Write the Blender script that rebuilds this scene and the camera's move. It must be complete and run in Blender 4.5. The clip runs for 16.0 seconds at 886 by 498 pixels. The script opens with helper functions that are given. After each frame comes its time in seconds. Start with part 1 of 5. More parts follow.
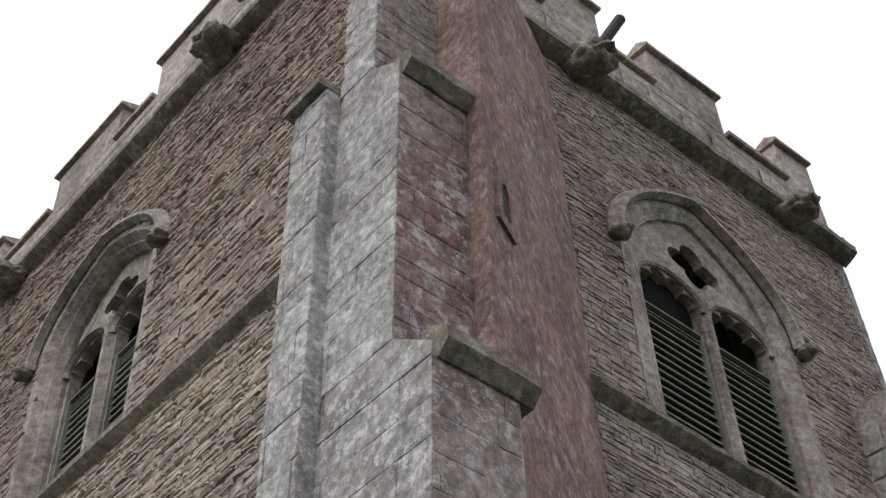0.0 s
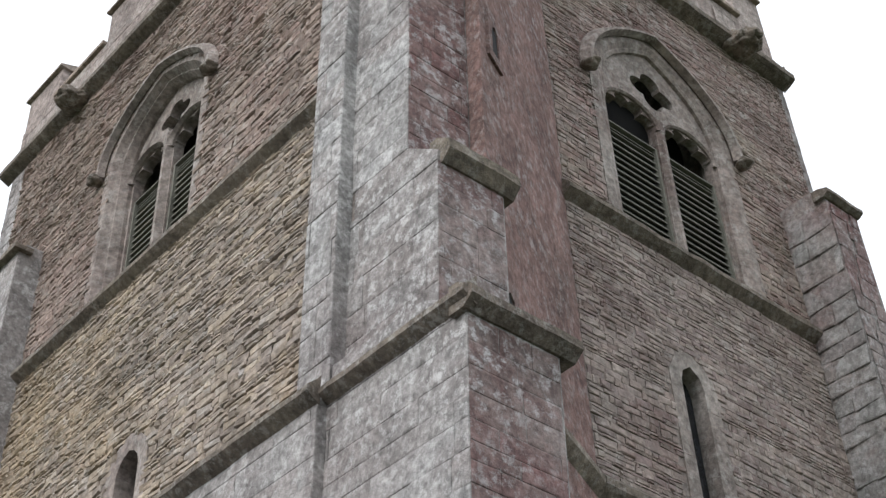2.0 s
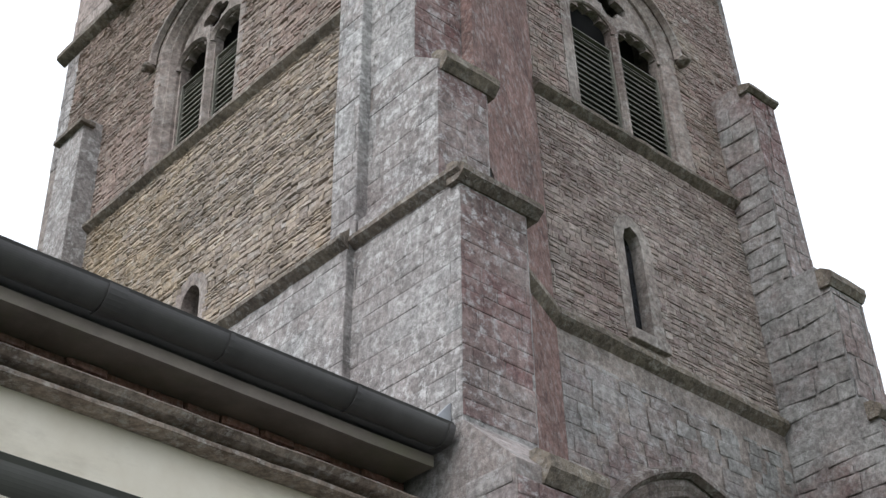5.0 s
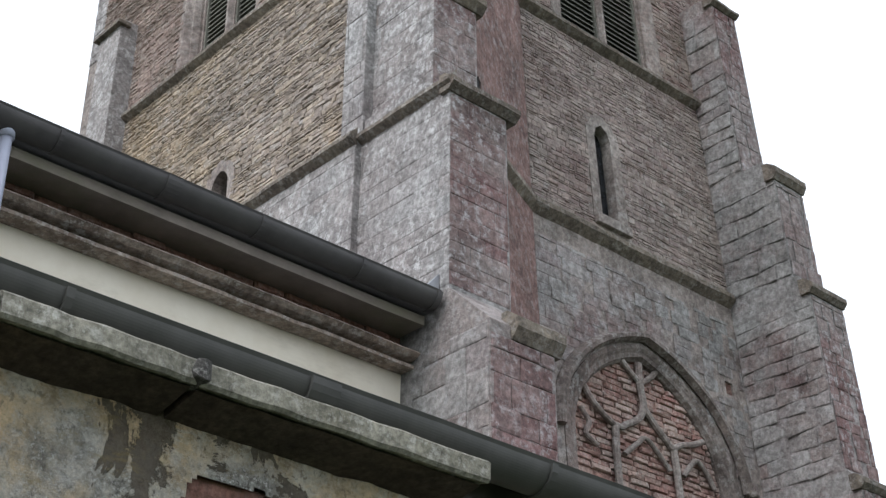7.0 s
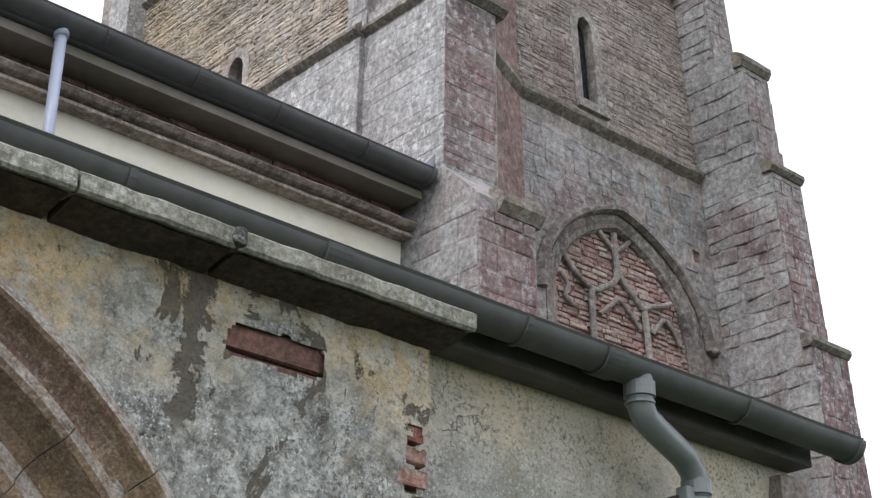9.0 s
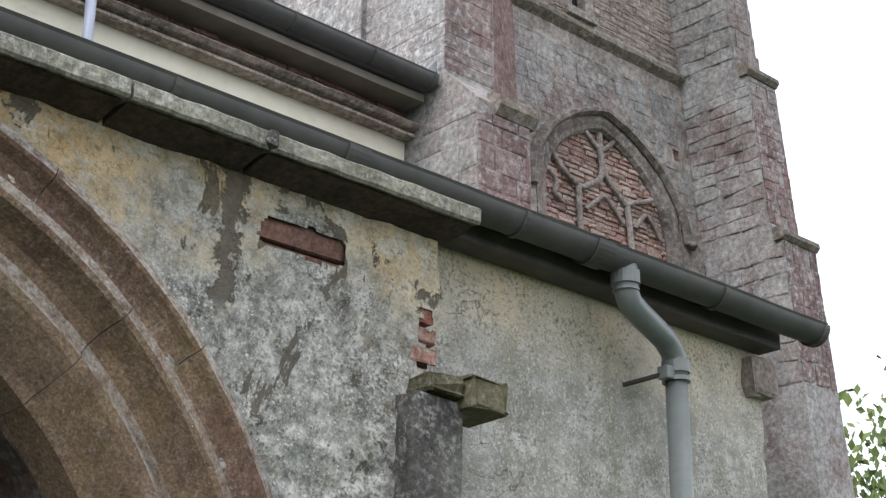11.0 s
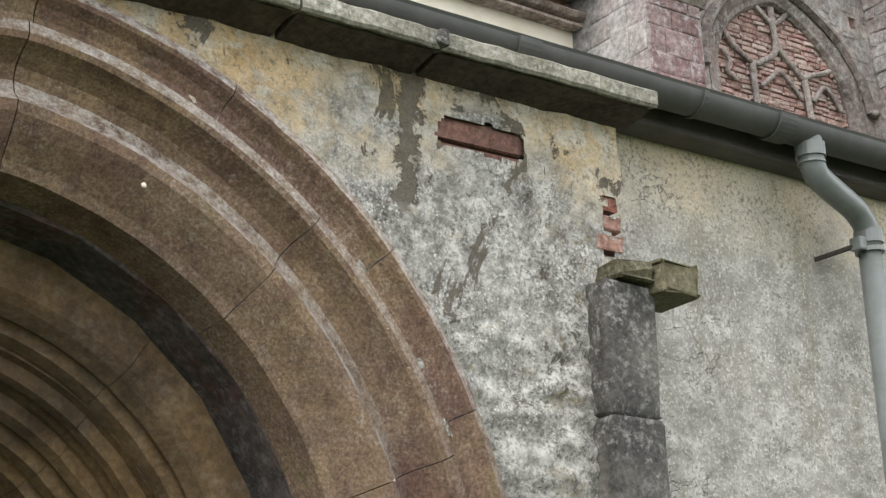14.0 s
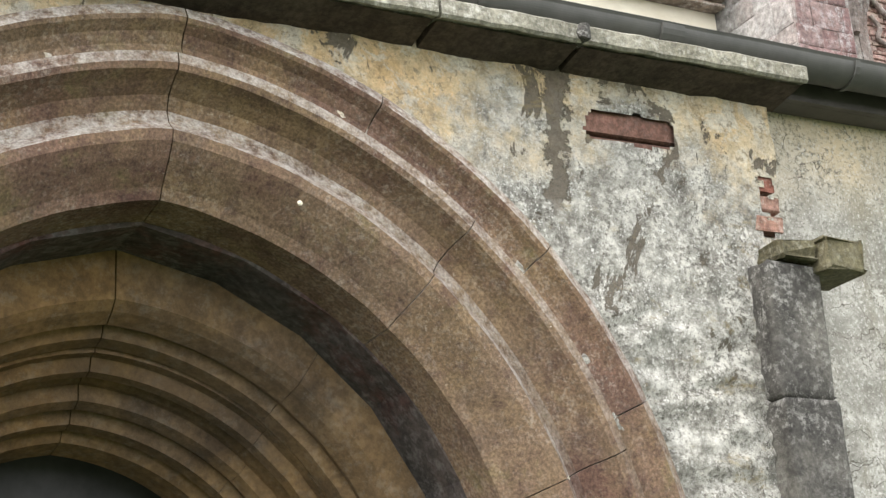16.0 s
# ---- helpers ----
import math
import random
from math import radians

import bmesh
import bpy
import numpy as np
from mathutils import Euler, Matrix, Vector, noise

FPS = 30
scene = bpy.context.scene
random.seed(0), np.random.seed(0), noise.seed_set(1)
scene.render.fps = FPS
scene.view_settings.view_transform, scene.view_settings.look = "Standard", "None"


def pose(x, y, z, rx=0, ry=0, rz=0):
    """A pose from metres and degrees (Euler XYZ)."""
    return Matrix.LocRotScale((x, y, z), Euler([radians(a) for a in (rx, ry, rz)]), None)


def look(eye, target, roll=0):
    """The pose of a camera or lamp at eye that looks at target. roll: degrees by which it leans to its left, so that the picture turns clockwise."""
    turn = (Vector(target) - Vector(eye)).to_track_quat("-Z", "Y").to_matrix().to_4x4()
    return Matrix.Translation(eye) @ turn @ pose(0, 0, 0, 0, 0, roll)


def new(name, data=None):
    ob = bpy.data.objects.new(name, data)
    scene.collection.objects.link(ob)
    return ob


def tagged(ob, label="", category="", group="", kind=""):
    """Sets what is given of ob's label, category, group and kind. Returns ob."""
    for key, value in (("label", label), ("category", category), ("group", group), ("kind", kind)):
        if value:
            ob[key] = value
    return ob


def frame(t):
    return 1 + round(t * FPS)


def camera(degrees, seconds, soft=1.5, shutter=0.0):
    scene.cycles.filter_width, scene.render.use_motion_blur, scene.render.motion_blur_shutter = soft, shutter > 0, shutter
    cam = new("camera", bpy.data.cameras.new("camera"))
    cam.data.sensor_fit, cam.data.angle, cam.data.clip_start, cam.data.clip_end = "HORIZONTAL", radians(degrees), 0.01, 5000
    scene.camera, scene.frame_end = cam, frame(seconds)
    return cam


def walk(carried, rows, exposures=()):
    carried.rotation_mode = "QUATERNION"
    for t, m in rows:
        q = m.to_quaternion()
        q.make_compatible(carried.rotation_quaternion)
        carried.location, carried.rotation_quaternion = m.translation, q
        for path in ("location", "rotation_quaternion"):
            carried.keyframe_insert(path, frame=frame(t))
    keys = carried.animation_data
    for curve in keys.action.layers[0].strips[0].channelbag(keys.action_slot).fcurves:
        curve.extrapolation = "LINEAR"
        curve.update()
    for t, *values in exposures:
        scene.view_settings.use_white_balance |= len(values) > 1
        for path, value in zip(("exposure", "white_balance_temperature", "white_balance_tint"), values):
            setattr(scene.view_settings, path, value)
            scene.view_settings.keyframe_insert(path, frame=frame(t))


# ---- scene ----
cam = camera(32.0, 16.0, soft=1.35)
walk(cam, [
    (0.0, look((0.8951, 0.7719, 4.3817), (3.5956, 3.9380, 8.7041), -0.502)),
    (0.5, look((0.7300, 0.5789, 4.0403), (3.4977, 3.8190, 8.2641), -0.738)),
    (1.0, look((0.5313, 0.3843, 3.7774), (3.4043, 3.7187, 7.8551), -0.737)),
    (1.5, look((0.3651, 0.1970, 3.5579), (3.3258, 3.6369, 7.4823), -0.660)),
    (2.0, look((0.2031, 0.0090, 3.3742), (3.2225, 3.5241, 7.1857), -0.557)),
    (2.5, look((0.0236, -0.2007, 3.1675), (3.0927, 3.3793, 6.8774), -0.396)),
    (3.0, look((-0.1355, -0.3368, 3.0160), (3.0016, 3.2714, 6.6409), -0.500)),
    (3.5, look((-0.3129, -0.5132, 2.8228), (2.8741, 3.1203, 6.3780), -0.545)),
    (4.0, look((-0.4863, -0.6984, 2.6326), (2.7380, 2.9610, 6.1271), -0.432)),
    (6.5, look((-1.4627, -1.7694, 1.7304), (1.9556, 2.0465, 4.8536), 0.137)),
    (7.0, look((-1.6310, -2.0213, 1.5708), (1.8270, 1.8707, 4.5531), 0.499)),
    (7.5, look((-1.7735, -2.1836, 1.4544), (1.7367, 1.7478, 4.3218), 0.475)),
    (8.0, look((-1.9518, -2.4161, 1.3204), (1.5881, 1.5665, 4.0788), 0.722)),
    (8.5, look((-2.1124, -2.5929, 1.2123), (1.4682, 1.4288, 3.8590), 0.671)),
    (9.0, look((-2.2592, -2.7388, 1.1061), (1.3667, 1.3131, 3.6428), 0.651)),
    (11.5, look((-2.8477, -3.1403, 0.8173), (0.9726, 0.9998, 2.8826), 0.559)),
    (12.0, look((-2.8462, -3.1414, 0.8337), (0.9295, 1.0861, 2.8013), 0.491)),
    (12.5, look((-2.8358, -3.0977, 0.8019), (0.8809, 1.2018, 2.7256), -0.281)),
    (13.0, look((-2.8215, -3.1161, 0.8058), (0.7943, 1.3053, 2.6435), -0.640)),
    (13.5, look((-2.8288, -3.0825, 0.8150), (0.6785, 1.4396, 2.6175), -1.533)),
    (14.0, look((-2.8257, -3.0637, 0.7904), (0.5412, 1.5567, 2.6116), -1.853)),
    (14.5, look((-2.8291, -3.0638, 0.7957), (0.4367, 1.6297, 2.6140), -2.287)),
    (15.0, look((-2.8357, -3.0657, 0.8042), (0.3312, 1.6950, 2.6228), -2.808)),
    (15.5, look((-2.8254, -3.0845, 0.7976), (0.1995, 1.7633, 2.6276), -3.669)),
    (16.0, look((-2.8286, -3.0739, 0.7964), (0.0229, 1.8724, 2.6411), -4.318)),
], exposures=[(0.0, 0.15, 6250, 10), (0.8, 0.28, 6250, 10), (2.0, 0.42, 6150, 10), (4.0, 0.46, 6100, 10), (7.0, 0.44, 5950, 10), (8.3, 0.60, 5950, 10), (9.2, 0.74, 5950, 10), (12.0, 0.87, 6150, 10), (14.0, 1.28, 6400, 10), (16.0, 1.70, 6550, 10)])

# ---- world and light: bright overcast day ----
SUN_AZ, SUN_EL = radians(282), radians(38)
world = bpy.data.worlds.new("overcast_sky")
scene.world = world
world.use_nodes = True
wn, wl = world.node_tree.nodes, world.node_tree.links
wn.clear()
w_out, w_bg = wn.new("ShaderNodeOutputWorld"), wn.new("ShaderNodeBackground")
w_sky, w_mix = wn.new("ShaderNodeTexSky"), wn.new("ShaderNodeMix")
w_sky.sky_type, w_sky.sun_disc = "NISHITA", False
w_sky.sun_elevation, w_sky.sun_rotation = SUN_EL, SUN_AZ
w_sky.dust_density, w_sky.air_density = 4.0, 1.0
w_mix.data_type = "RGBA"
w_mix.inputs["Factor"].default_value = 0.985
w_mix.inputs["B"].default_value = (0.985, 0.99, 1.0, 1)
wl.new(w_sky.outputs[0], w_mix.inputs["A"])
wl.new(w_mix.outputs["Result"], w_bg.inputs["Color"])
w_bg.inputs["Strength"].default_value = 1.05
wl.new(w_bg.outputs[0], w_out.inputs[0])
sun = new("sun", bpy.data.lights.new("sun", "SUN"))
sun.data.energy, sun.data.angle, sun.data.color = 1.3, radians(25), (1.0, 0.97, 0.93)
sun.matrix_basis = look((5 - 40, 6 - 9, 6 + 32), (5, 6, 6))

# ---- materials ----


class Nodes:
    """A small builder for node materials."""

    def __init__(self, name, rough=0.9, metal=0.0):
        self.mat = bpy.data.materials.new(name)
        self.mat.use_nodes = True
        self.t = self.mat.node_tree
        self.b = self.t.nodes["Principled BSDF"]
        self.b.inputs["Roughness"].default_value = rough
        self.b.inputs["Metallic"].default_value = metal
        self.b.inputs["Specular IOR Level"].default_value = 0.25
        self.co = self.t.nodes.new("ShaderNodeNewGeometry").outputs["Position"]

    def n(self, kind, **kw):
        node = self.t.nodes.new(kind)
        for k, v in kw.items():
            node.inputs[k].default_value = v
        return node

    def link(self, a, b):
        self.t.links.new(a, b)

    def stretch(self, sx, sy, sz):
        m = self.n("ShaderNodeVectorMath")
        m.operation = "MULTIPLY"
        self.link(self.co, m.inputs[0])
        m.inputs[1].default_value = (sx, sy, sz)
        return m.outputs[0]

    def noise(self, scale, detail=6, rough=0.6, co=None, dist=0.0):
        node = self.n("ShaderNodeTexNoise", Scale=scale, Detail=detail, Roughness=rough, Distortion=dist)
        self.link(co or self.co, node.inputs["Vector"])
        return node.outputs["Fac"]

    def band(self, fac, lo, hi):
        node = self.n("ShaderNodeMapRange")
        node.inputs["From Min"].default_value, node.inputs["From Max"].default_value = lo, hi
        self.link(fac, node.inputs["Value"])
        return node.outputs["Result"]

    def ramp(self, fac, stops):
        node = self.n("ShaderNodeValToRGB")
        el = node.color_ramp.elements
        while len(el) < len(stops):
            el.new(0.5)
        for e, (p, c) in zip(el, stops):
            e.position, e.color = p, (*c, 1)
        self.link(fac, node.inputs[0])
        return node.outputs[0]

    def mix(self, fac, a, b, mode="MIX"):
        node = self.n("ShaderNodeMix")
        node.data_type, node.blend_type = "RGBA", mode
        for sock, v in (("A", a), ("B", b)):
            if isinstance(v, tuple):
                node.inputs[sock].default_value = (*v, 1)
            else:
                self.link(v, node.inputs[sock])
        if isinstance(fac, float):
            node.inputs["Factor"].default_value = fac
        else:
            self.link(fac, node.inputs["Factor"])
        return node.outputs["Result"]

    def mul(self, a, b):
        node = self.n("ShaderNodeMath")
        node.operation = "MULTIPLY"
        self.link(a, node.inputs[0])
        if isinstance(b, float):
            node.inputs[1].default_value = b
        else:
            self.link(b, node.inputs[1])
        return node.outputs[0]

    def add(self, a, b):
        node = self.n("ShaderNodeMath")
        node.operation = "ADD"
        self.link(a, node.inputs[0])
        self.link(b, node.inputs[1])
        return node.outputs[0]

    def random(self, pieces):
        """Per object and per island, so that joined and single pieces both vary."""
        if not pieces:
            return None
        a, b = self.n("ShaderNodeObjectInfo").outputs["Random"], self.n("ShaderNodeNewGeometry").outputs["Random Per Island"]
        s = self.n("ShaderNodeMath")
        s.operation = "ADD"
        self.link(a, s.inputs[0])
        self.link(b, s.inputs[1])
        f = self.n("ShaderNodeMath")
        f.operation = "FRACT"
        self.link(s.outputs[0], f.inputs[0])
        return f.outputs[0]

    def done(self, col, bump=None, strength=0.5, depth=0.02):
        self.link(col, self.b.inputs["Base Color"])
        if bump is not None:
            node = self.n("ShaderNodeBump", Strength=strength, Distance=depth)
            self.link(bump, node.inputs["Height"])
            self.link(node.outputs[0], self.b.inputs["Normal"])
        return self.mat


def stone(name, tones, lichen=0.5, lichen_col=(0.52, 0.51, 0.48), stain=(0.09, 0.07, 0.06), stain_amt=0.5, patch=None, patch_amt=0.0,
          grain=30.0, pieces=True, bump=0.6, depth=0.015, spread=0.75, grit=0.6):
    """Weathered masonry: tones per stone, large stains, pale lichen speckle, grain."""
    m = Nodes(name, 0.92)
    big, mid, fine = m.noise(0.55, 5, 0.6), m.noise(4.5, 7, 0.65), m.noise(grain, 8, 0.7)
    k = len(tones)
    rnd = m.random(pieces)
    if rnd is not None:
        pick = m.add(m.mul(rnd, spread), m.mul(mid, 1.0 - spread + 0.15))
    else:
        pick = m.band(m.noise(2.2, 8, 0.68), 0.28, 0.72)
    col = m.ramp(pick, [(i / (k - 1), c) for i, c in enumerate(tones)])
    if patch:
        col = m.mix(m.mul(m.band(m.noise(0.7, 6, 0.65, dist=0.6), 0.46, 0.60), patch_amt), col, patch)
    col = m.mix(m.mul(m.band(m.noise(1.3, 10, 0.75), 0.50, 0.64), stain_amt), col, stain)
    col = m.mix(grit, col, m.ramp(fine, [(0.36, (0.36, 0.36, 0.36)), (0.5, (0.95, 0.95, 0.95)), (0.64, (1.65, 1.65, 1.65))]), "MULTIPLY")
    col = m.mix(0.7, col, m.ramp(m.noise(3.2, 9, 0.72), [(0.34, (0.55, 0.55, 0.55)), (0.5, (1.0, 1.0, 1.0)), (0.66, (1.4, 1.4, 1.4))]), "MULTIPLY")
    spots = m.band(m.noise(grain * 0.6, 10, 0.8), 0.51, 0.60)
    where = m.band(m.noise(0.9, 7, 0.75), 0.33, 0.58)
    col = m.mix(m.mul(m.mul(spots, where), lichen), col, lichen_col)
    return m.done(col, m.add(m.mul(mid, 0.6), fine), bump, depth)


def ironstone():
    """Arch stone: red-brown with broad ochre and olive staining, fine grit, upper faces painted paler for lichen and
    top light.
    """
    m = Nodes("brown_ironstone", 0.9)
    fine, mid = m.noise(75, 8, 0.7), m.noise(7, 9, 0.7)
    rnd = m.random(True)
    col = m.ramp(m.add(m.mul(rnd, 0.4), m.mul(m.noise(2.4, 8, 0.68), 0.75)), [(0.2, (0.092, 0.051, 0.042)), (0.45, (0.127, 0.077, 0.056)), (0.65, (0.158, 0.108, 0.070)), (0.9, (0.142, 0.097, 0.074))])
    col = m.mix(m.mul(m.band(m.noise(1.6, 8, 0.68, dist=0.5), 0.47, 0.62), 0.7), col, (0.180, 0.124, 0.068))
    col = m.mix(m.mul(m.band(m.noise(2.6, 9, 0.72), 0.53, 0.64), 0.75), col, (0.085, 0.044, 0.036))
    col = m.mix(m.mul(m.band(m.noise(3.4, 9, 0.72, dist=0.4), 0.56, 0.66), 0.6), col, (0.13, 0.112, 0.052))
    col = m.mix(m.mul(m.band(m.noise(11, 10, 0.78), 0.52, 0.60), 0.55), col, (0.075, 0.045, 0.038))
    col = m.mix(m.mul(m.mul(m.band(m.noise(38, 10, 0.8), 0.50, 0.58), m.band(m.noise(1.9, 8, 0.72), 0.44, 0.60)), 0.5), col, (0.30, 0.255, 0.215))
    col = m.mix(0.8, col, m.ramp(fine, [(0.36, (0.5, 0.5, 0.5)), (0.5, (0.98, 0.98, 0.98)), (0.64, (1.5, 1.5, 1.5))]), "MULTIPLY")
    col = m.mix(0.6, col, m.ramp(mid, [(0.34, (0.6, 0.6, 0.6)), (0.5, (1.0, 1.0, 1.0)), (0.66, (1.35, 1.35, 1.35))]), "MULTIPLY")
    # paler where the normal points up: lichen, with the top light in its colour
    geo = m.n("ShaderNodeNewGeometry")
    sep = m.n("ShaderNodeSeparateXYZ")
    m.link(geo.outputs["Normal"], sep.inputs[0])
    up = m.band(sep.outputs["Z"], 0.05, 0.32)
    crust = m.band(m.noise(14, 10, 0.78), 0.40, 0.58)
    col = m.mix(m.mul(m.mul(up, crust), 0.85), col, m.ramp(fine, [(0.35, (0.24, 0.215, 0.19)), (0.65, (0.50, 0.475, 0.44))]))
    dots = m.mul(m.band(m.noise(46, 8, 0.7), 0.60, 0.66), m.band(m.noise(1.5, 7, 0.7), 0.42, 0.60))
    col = m.mix(m.mul(dots, 0.55), col, (0.42, 0.37, 0.30))
    return m.done(col, m.add(m.mul(mid, 0.9), m.mul(fine, 0.6)), 0.6, 0.008)


PURPLE = [(0.178, 0.117, 0.108), (0.253, 0.178, 0.161), (0.293, 0.230, 0.207), (0.207, 0.161, 0.144), (0.345, 0.282, 0.247)]
GREY = [(0.218, 0.207, 0.202), (0.294, 0.287, 0.278), (0.257, 0.236, 0.225), (0.350, 0.345, 0.338)]
OCHRE = [(0.207, 0.172, 0.144), (0.299, 0.247, 0.201), (0.253, 0.213, 0.184), (0.380, 0.316, 0.247), (0.299, 0.270, 0.247)]
mat_rubble_e = stone("rubble_ochre", OCHRE, 0.4, stain=(0.13, 0.11, 0.10), patch=(0.36, 0.27, 0.16), patch_amt=0.45, grit=0.42, bump=0.4)
mat_rubble_et = stone("rubble_brown", [(0.184, 0.127, 0.109), (0.253, 0.190, 0.161), (0.287, 0.230, 0.190), (0.218, 0.172, 0.149), (0.333, 0.276, 0.230)], 0.4, patch=(0.30, 0.21, 0.19), patch_amt=0.5, grit=0.42, bump=0.4)
mat_rubble_s = stone("rubble_purple", PURPLE, 0.45, stain=(0.11, 0.055, 0.05), stain_amt=0.6, patch=(0.25, 0.225, 0.16), patch_amt=0.4, grit=0.42, bump=0.4)
mat_rubble_sl = stone("rubble_grey_green", [(0.188, 0.143, 0.132), (0.270, 0.215, 0.190), (0.305, 0.259, 0.230), (0.222, 0.171, 0.161), (0.340, 0.293, 0.259)], 0.4, stain=(0.10, 0.048, 0.042), stain_amt=0.65, patch=(0.25, 0.215, 0.185), patch_amt=0.4, grit=0.42, bump=0.4)
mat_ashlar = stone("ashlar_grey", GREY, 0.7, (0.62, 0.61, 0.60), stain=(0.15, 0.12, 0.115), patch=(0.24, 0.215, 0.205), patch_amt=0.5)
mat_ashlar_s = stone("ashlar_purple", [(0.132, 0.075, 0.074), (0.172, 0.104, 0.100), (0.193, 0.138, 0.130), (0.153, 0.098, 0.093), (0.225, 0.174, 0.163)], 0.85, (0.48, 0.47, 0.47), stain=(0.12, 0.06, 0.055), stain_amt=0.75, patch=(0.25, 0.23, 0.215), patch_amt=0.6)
mat_ashlar_low = stone("ashlar_low", [(0.178, 0.137, 0.129), (0.237, 0.204, 0.190), (0.279, 0.265, 0.253), (0.207, 0.172, 0.167)], 0.6, (0.46, 0.455, 0.45), stain=(0.13, 0.07, 0.065), stain_amt=0.65, patch=(0.22, 0.225, 0.215), patch_amt=0.55)
mat_cant = stone("red_stone", [(0.167, 0.100, 0.090), (0.205, 0.132, 0.117), (0.185, 0.121, 0.111), (0.235, 0.174, 0.158)], 0.5, (0.48, 0.46, 0.45), stain_amt=0.6)
mat_core = stone("mortar_core", [(0.182, 0.154, 0.140), (0.252, 0.217, 0.196), (0.322, 0.280, 0.252)], 0.4, pieces=False)
mat_dress = stone("dressed_limestone", [(0.180, 0.148, 0.133), (0.245, 0.212, 0.190), (0.300, 0.272, 0.248)], 0.45, stain=(0.13, 0.085, 0.075), stain_amt=0.5, patch=(0.26, 0.20, 0.18), patch_amt=0.4, pieces=False, bump=0.45)
mat_dress_low = stone("stained_dressing", [(0.120, 0.098, 0.088), (0.175, 0.148, 0.132), (0.235, 0.208, 0.188)], 0.6, (0.46, 0.45, 0.43), stain=(0.07, 0.055, 0.048), stain_amt=0.7, patch=(0.19, 0.135, 0.12), patch_amt=0.5, pieces=False, bump=0.7)
mat_string = stone("dark_string", [(0.11, 0.09, 0.075), (0.16, 0.135, 0.11), (0.21, 0.18, 0.14)], 0.45, pieces=False, bump=0.8)
mat_parapet = stone("parapet_stone", [(0.230, 0.190, 0.172), (0.310, 0.259, 0.236), (0.356, 0.310, 0.282)], 0.5, pieces=True)
mat_arch = ironstone()
mat_arch_in = stone("ochre_stone", [(0.105, 0.062, 0.030), (0.185, 0.112, 0.050), (0.250, 0.165, 0.080)], 0.10, stain=(0.06, 0.045, 0.035), stain_amt=0.7, patch=(0.12, 0.085, 0.06), patch_amt=0.7, grain=26, pieces=True, spread=0.35, bump=0.4, depth=0.008, grit=0.4)
mat_soffit = stone("dark_soffit_stone", [(0.055, 0.046, 0.044), (0.085, 0.068, 0.062), (0.120, 0.100, 0.088)], 0.15, stain=(0.10, 0.035, 0.028), stain_amt=0.75, patch=(0.045, 0.045, 0.048), patch_amt=0.7, grain=24, pieces=False)
mat_ledge = stone("olive_ledge", [(0.072, 0.065, 0.041), (0.108, 0.095, 0.054), (0.144, 0.130, 0.090)], 0.45, (0.40, 0.39, 0.32), stain=(0.05, 0.044, 0.028), stain_amt=0.7, grain=40, pieces=False, bump=0.7, depth=0.008)
mat_coping = stone("lichened_coping", [(0.144, 0.137, 0.112), (0.209, 0.198, 0.158), (0.266, 0.252, 0.209)], 0.7, (0.52, 0.51, 0.46), stain=(0.11, 0.10, 0.07), stain_amt=0.55, grain=34, bump=0.7, depth=0.008, spread=0.3, grit=0.7)
mat_pier = stone("dark_pier", [(0.042, 0.040, 0.038), (0.085, 0.080, 0.072), (0.15, 0.142, 0.122)], 0.85, (0.44, 0.43, 0.40), stain=(0.028, 0.026, 0.025), stain_amt=0.8, grain=38, pieces=False, bump=0.9, depth=0.012)
mat_moulding = stone("cornice_moulding", [(0.204, 0.156, 0.126), (0.288, 0.234, 0.192), (0.372, 0.318, 0.270)], 0.7, (0.52, 0.50, 0.46), stain=(0.10, 0.07, 0.055), stain_amt=0.7, pieces=False)
mat_brick = stone("red_brick", [(0.17, 0.062, 0.045), (0.23, 0.092, 0.066), (0.30, 0.165, 0.125), (0.20, 0.115, 0.09)], 0.6, (0.5, 0.42, 0.36), grain=45, depth=0.006)
mat_brick_dark = stone("dark_brick", [(0.123, 0.069, 0.052), (0.180, 0.094, 0.072), (0.152, 0.088, 0.072)], 0.15, grain=40, depth=0.008)
mat_infill = stone("brick_infill", [(0.21, 0.10, 0.085), (0.30, 0.185, 0.155), (0.38, 0.29, 0.25), (0.25, 0.125, 0.105)], 0.7, (0.52, 0.48, 0.44), grain=45, depth=0.006)

# brown stone taken down to near-black for the shade under the coping
mat_underside = stone("shaded_underside", [(0.045, 0.032, 0.026), (0.07, 0.052, 0.042), (0.095, 0.075, 0.06)], 0.0, stain=(0.025, 0.02, 0.017), pieces=False)


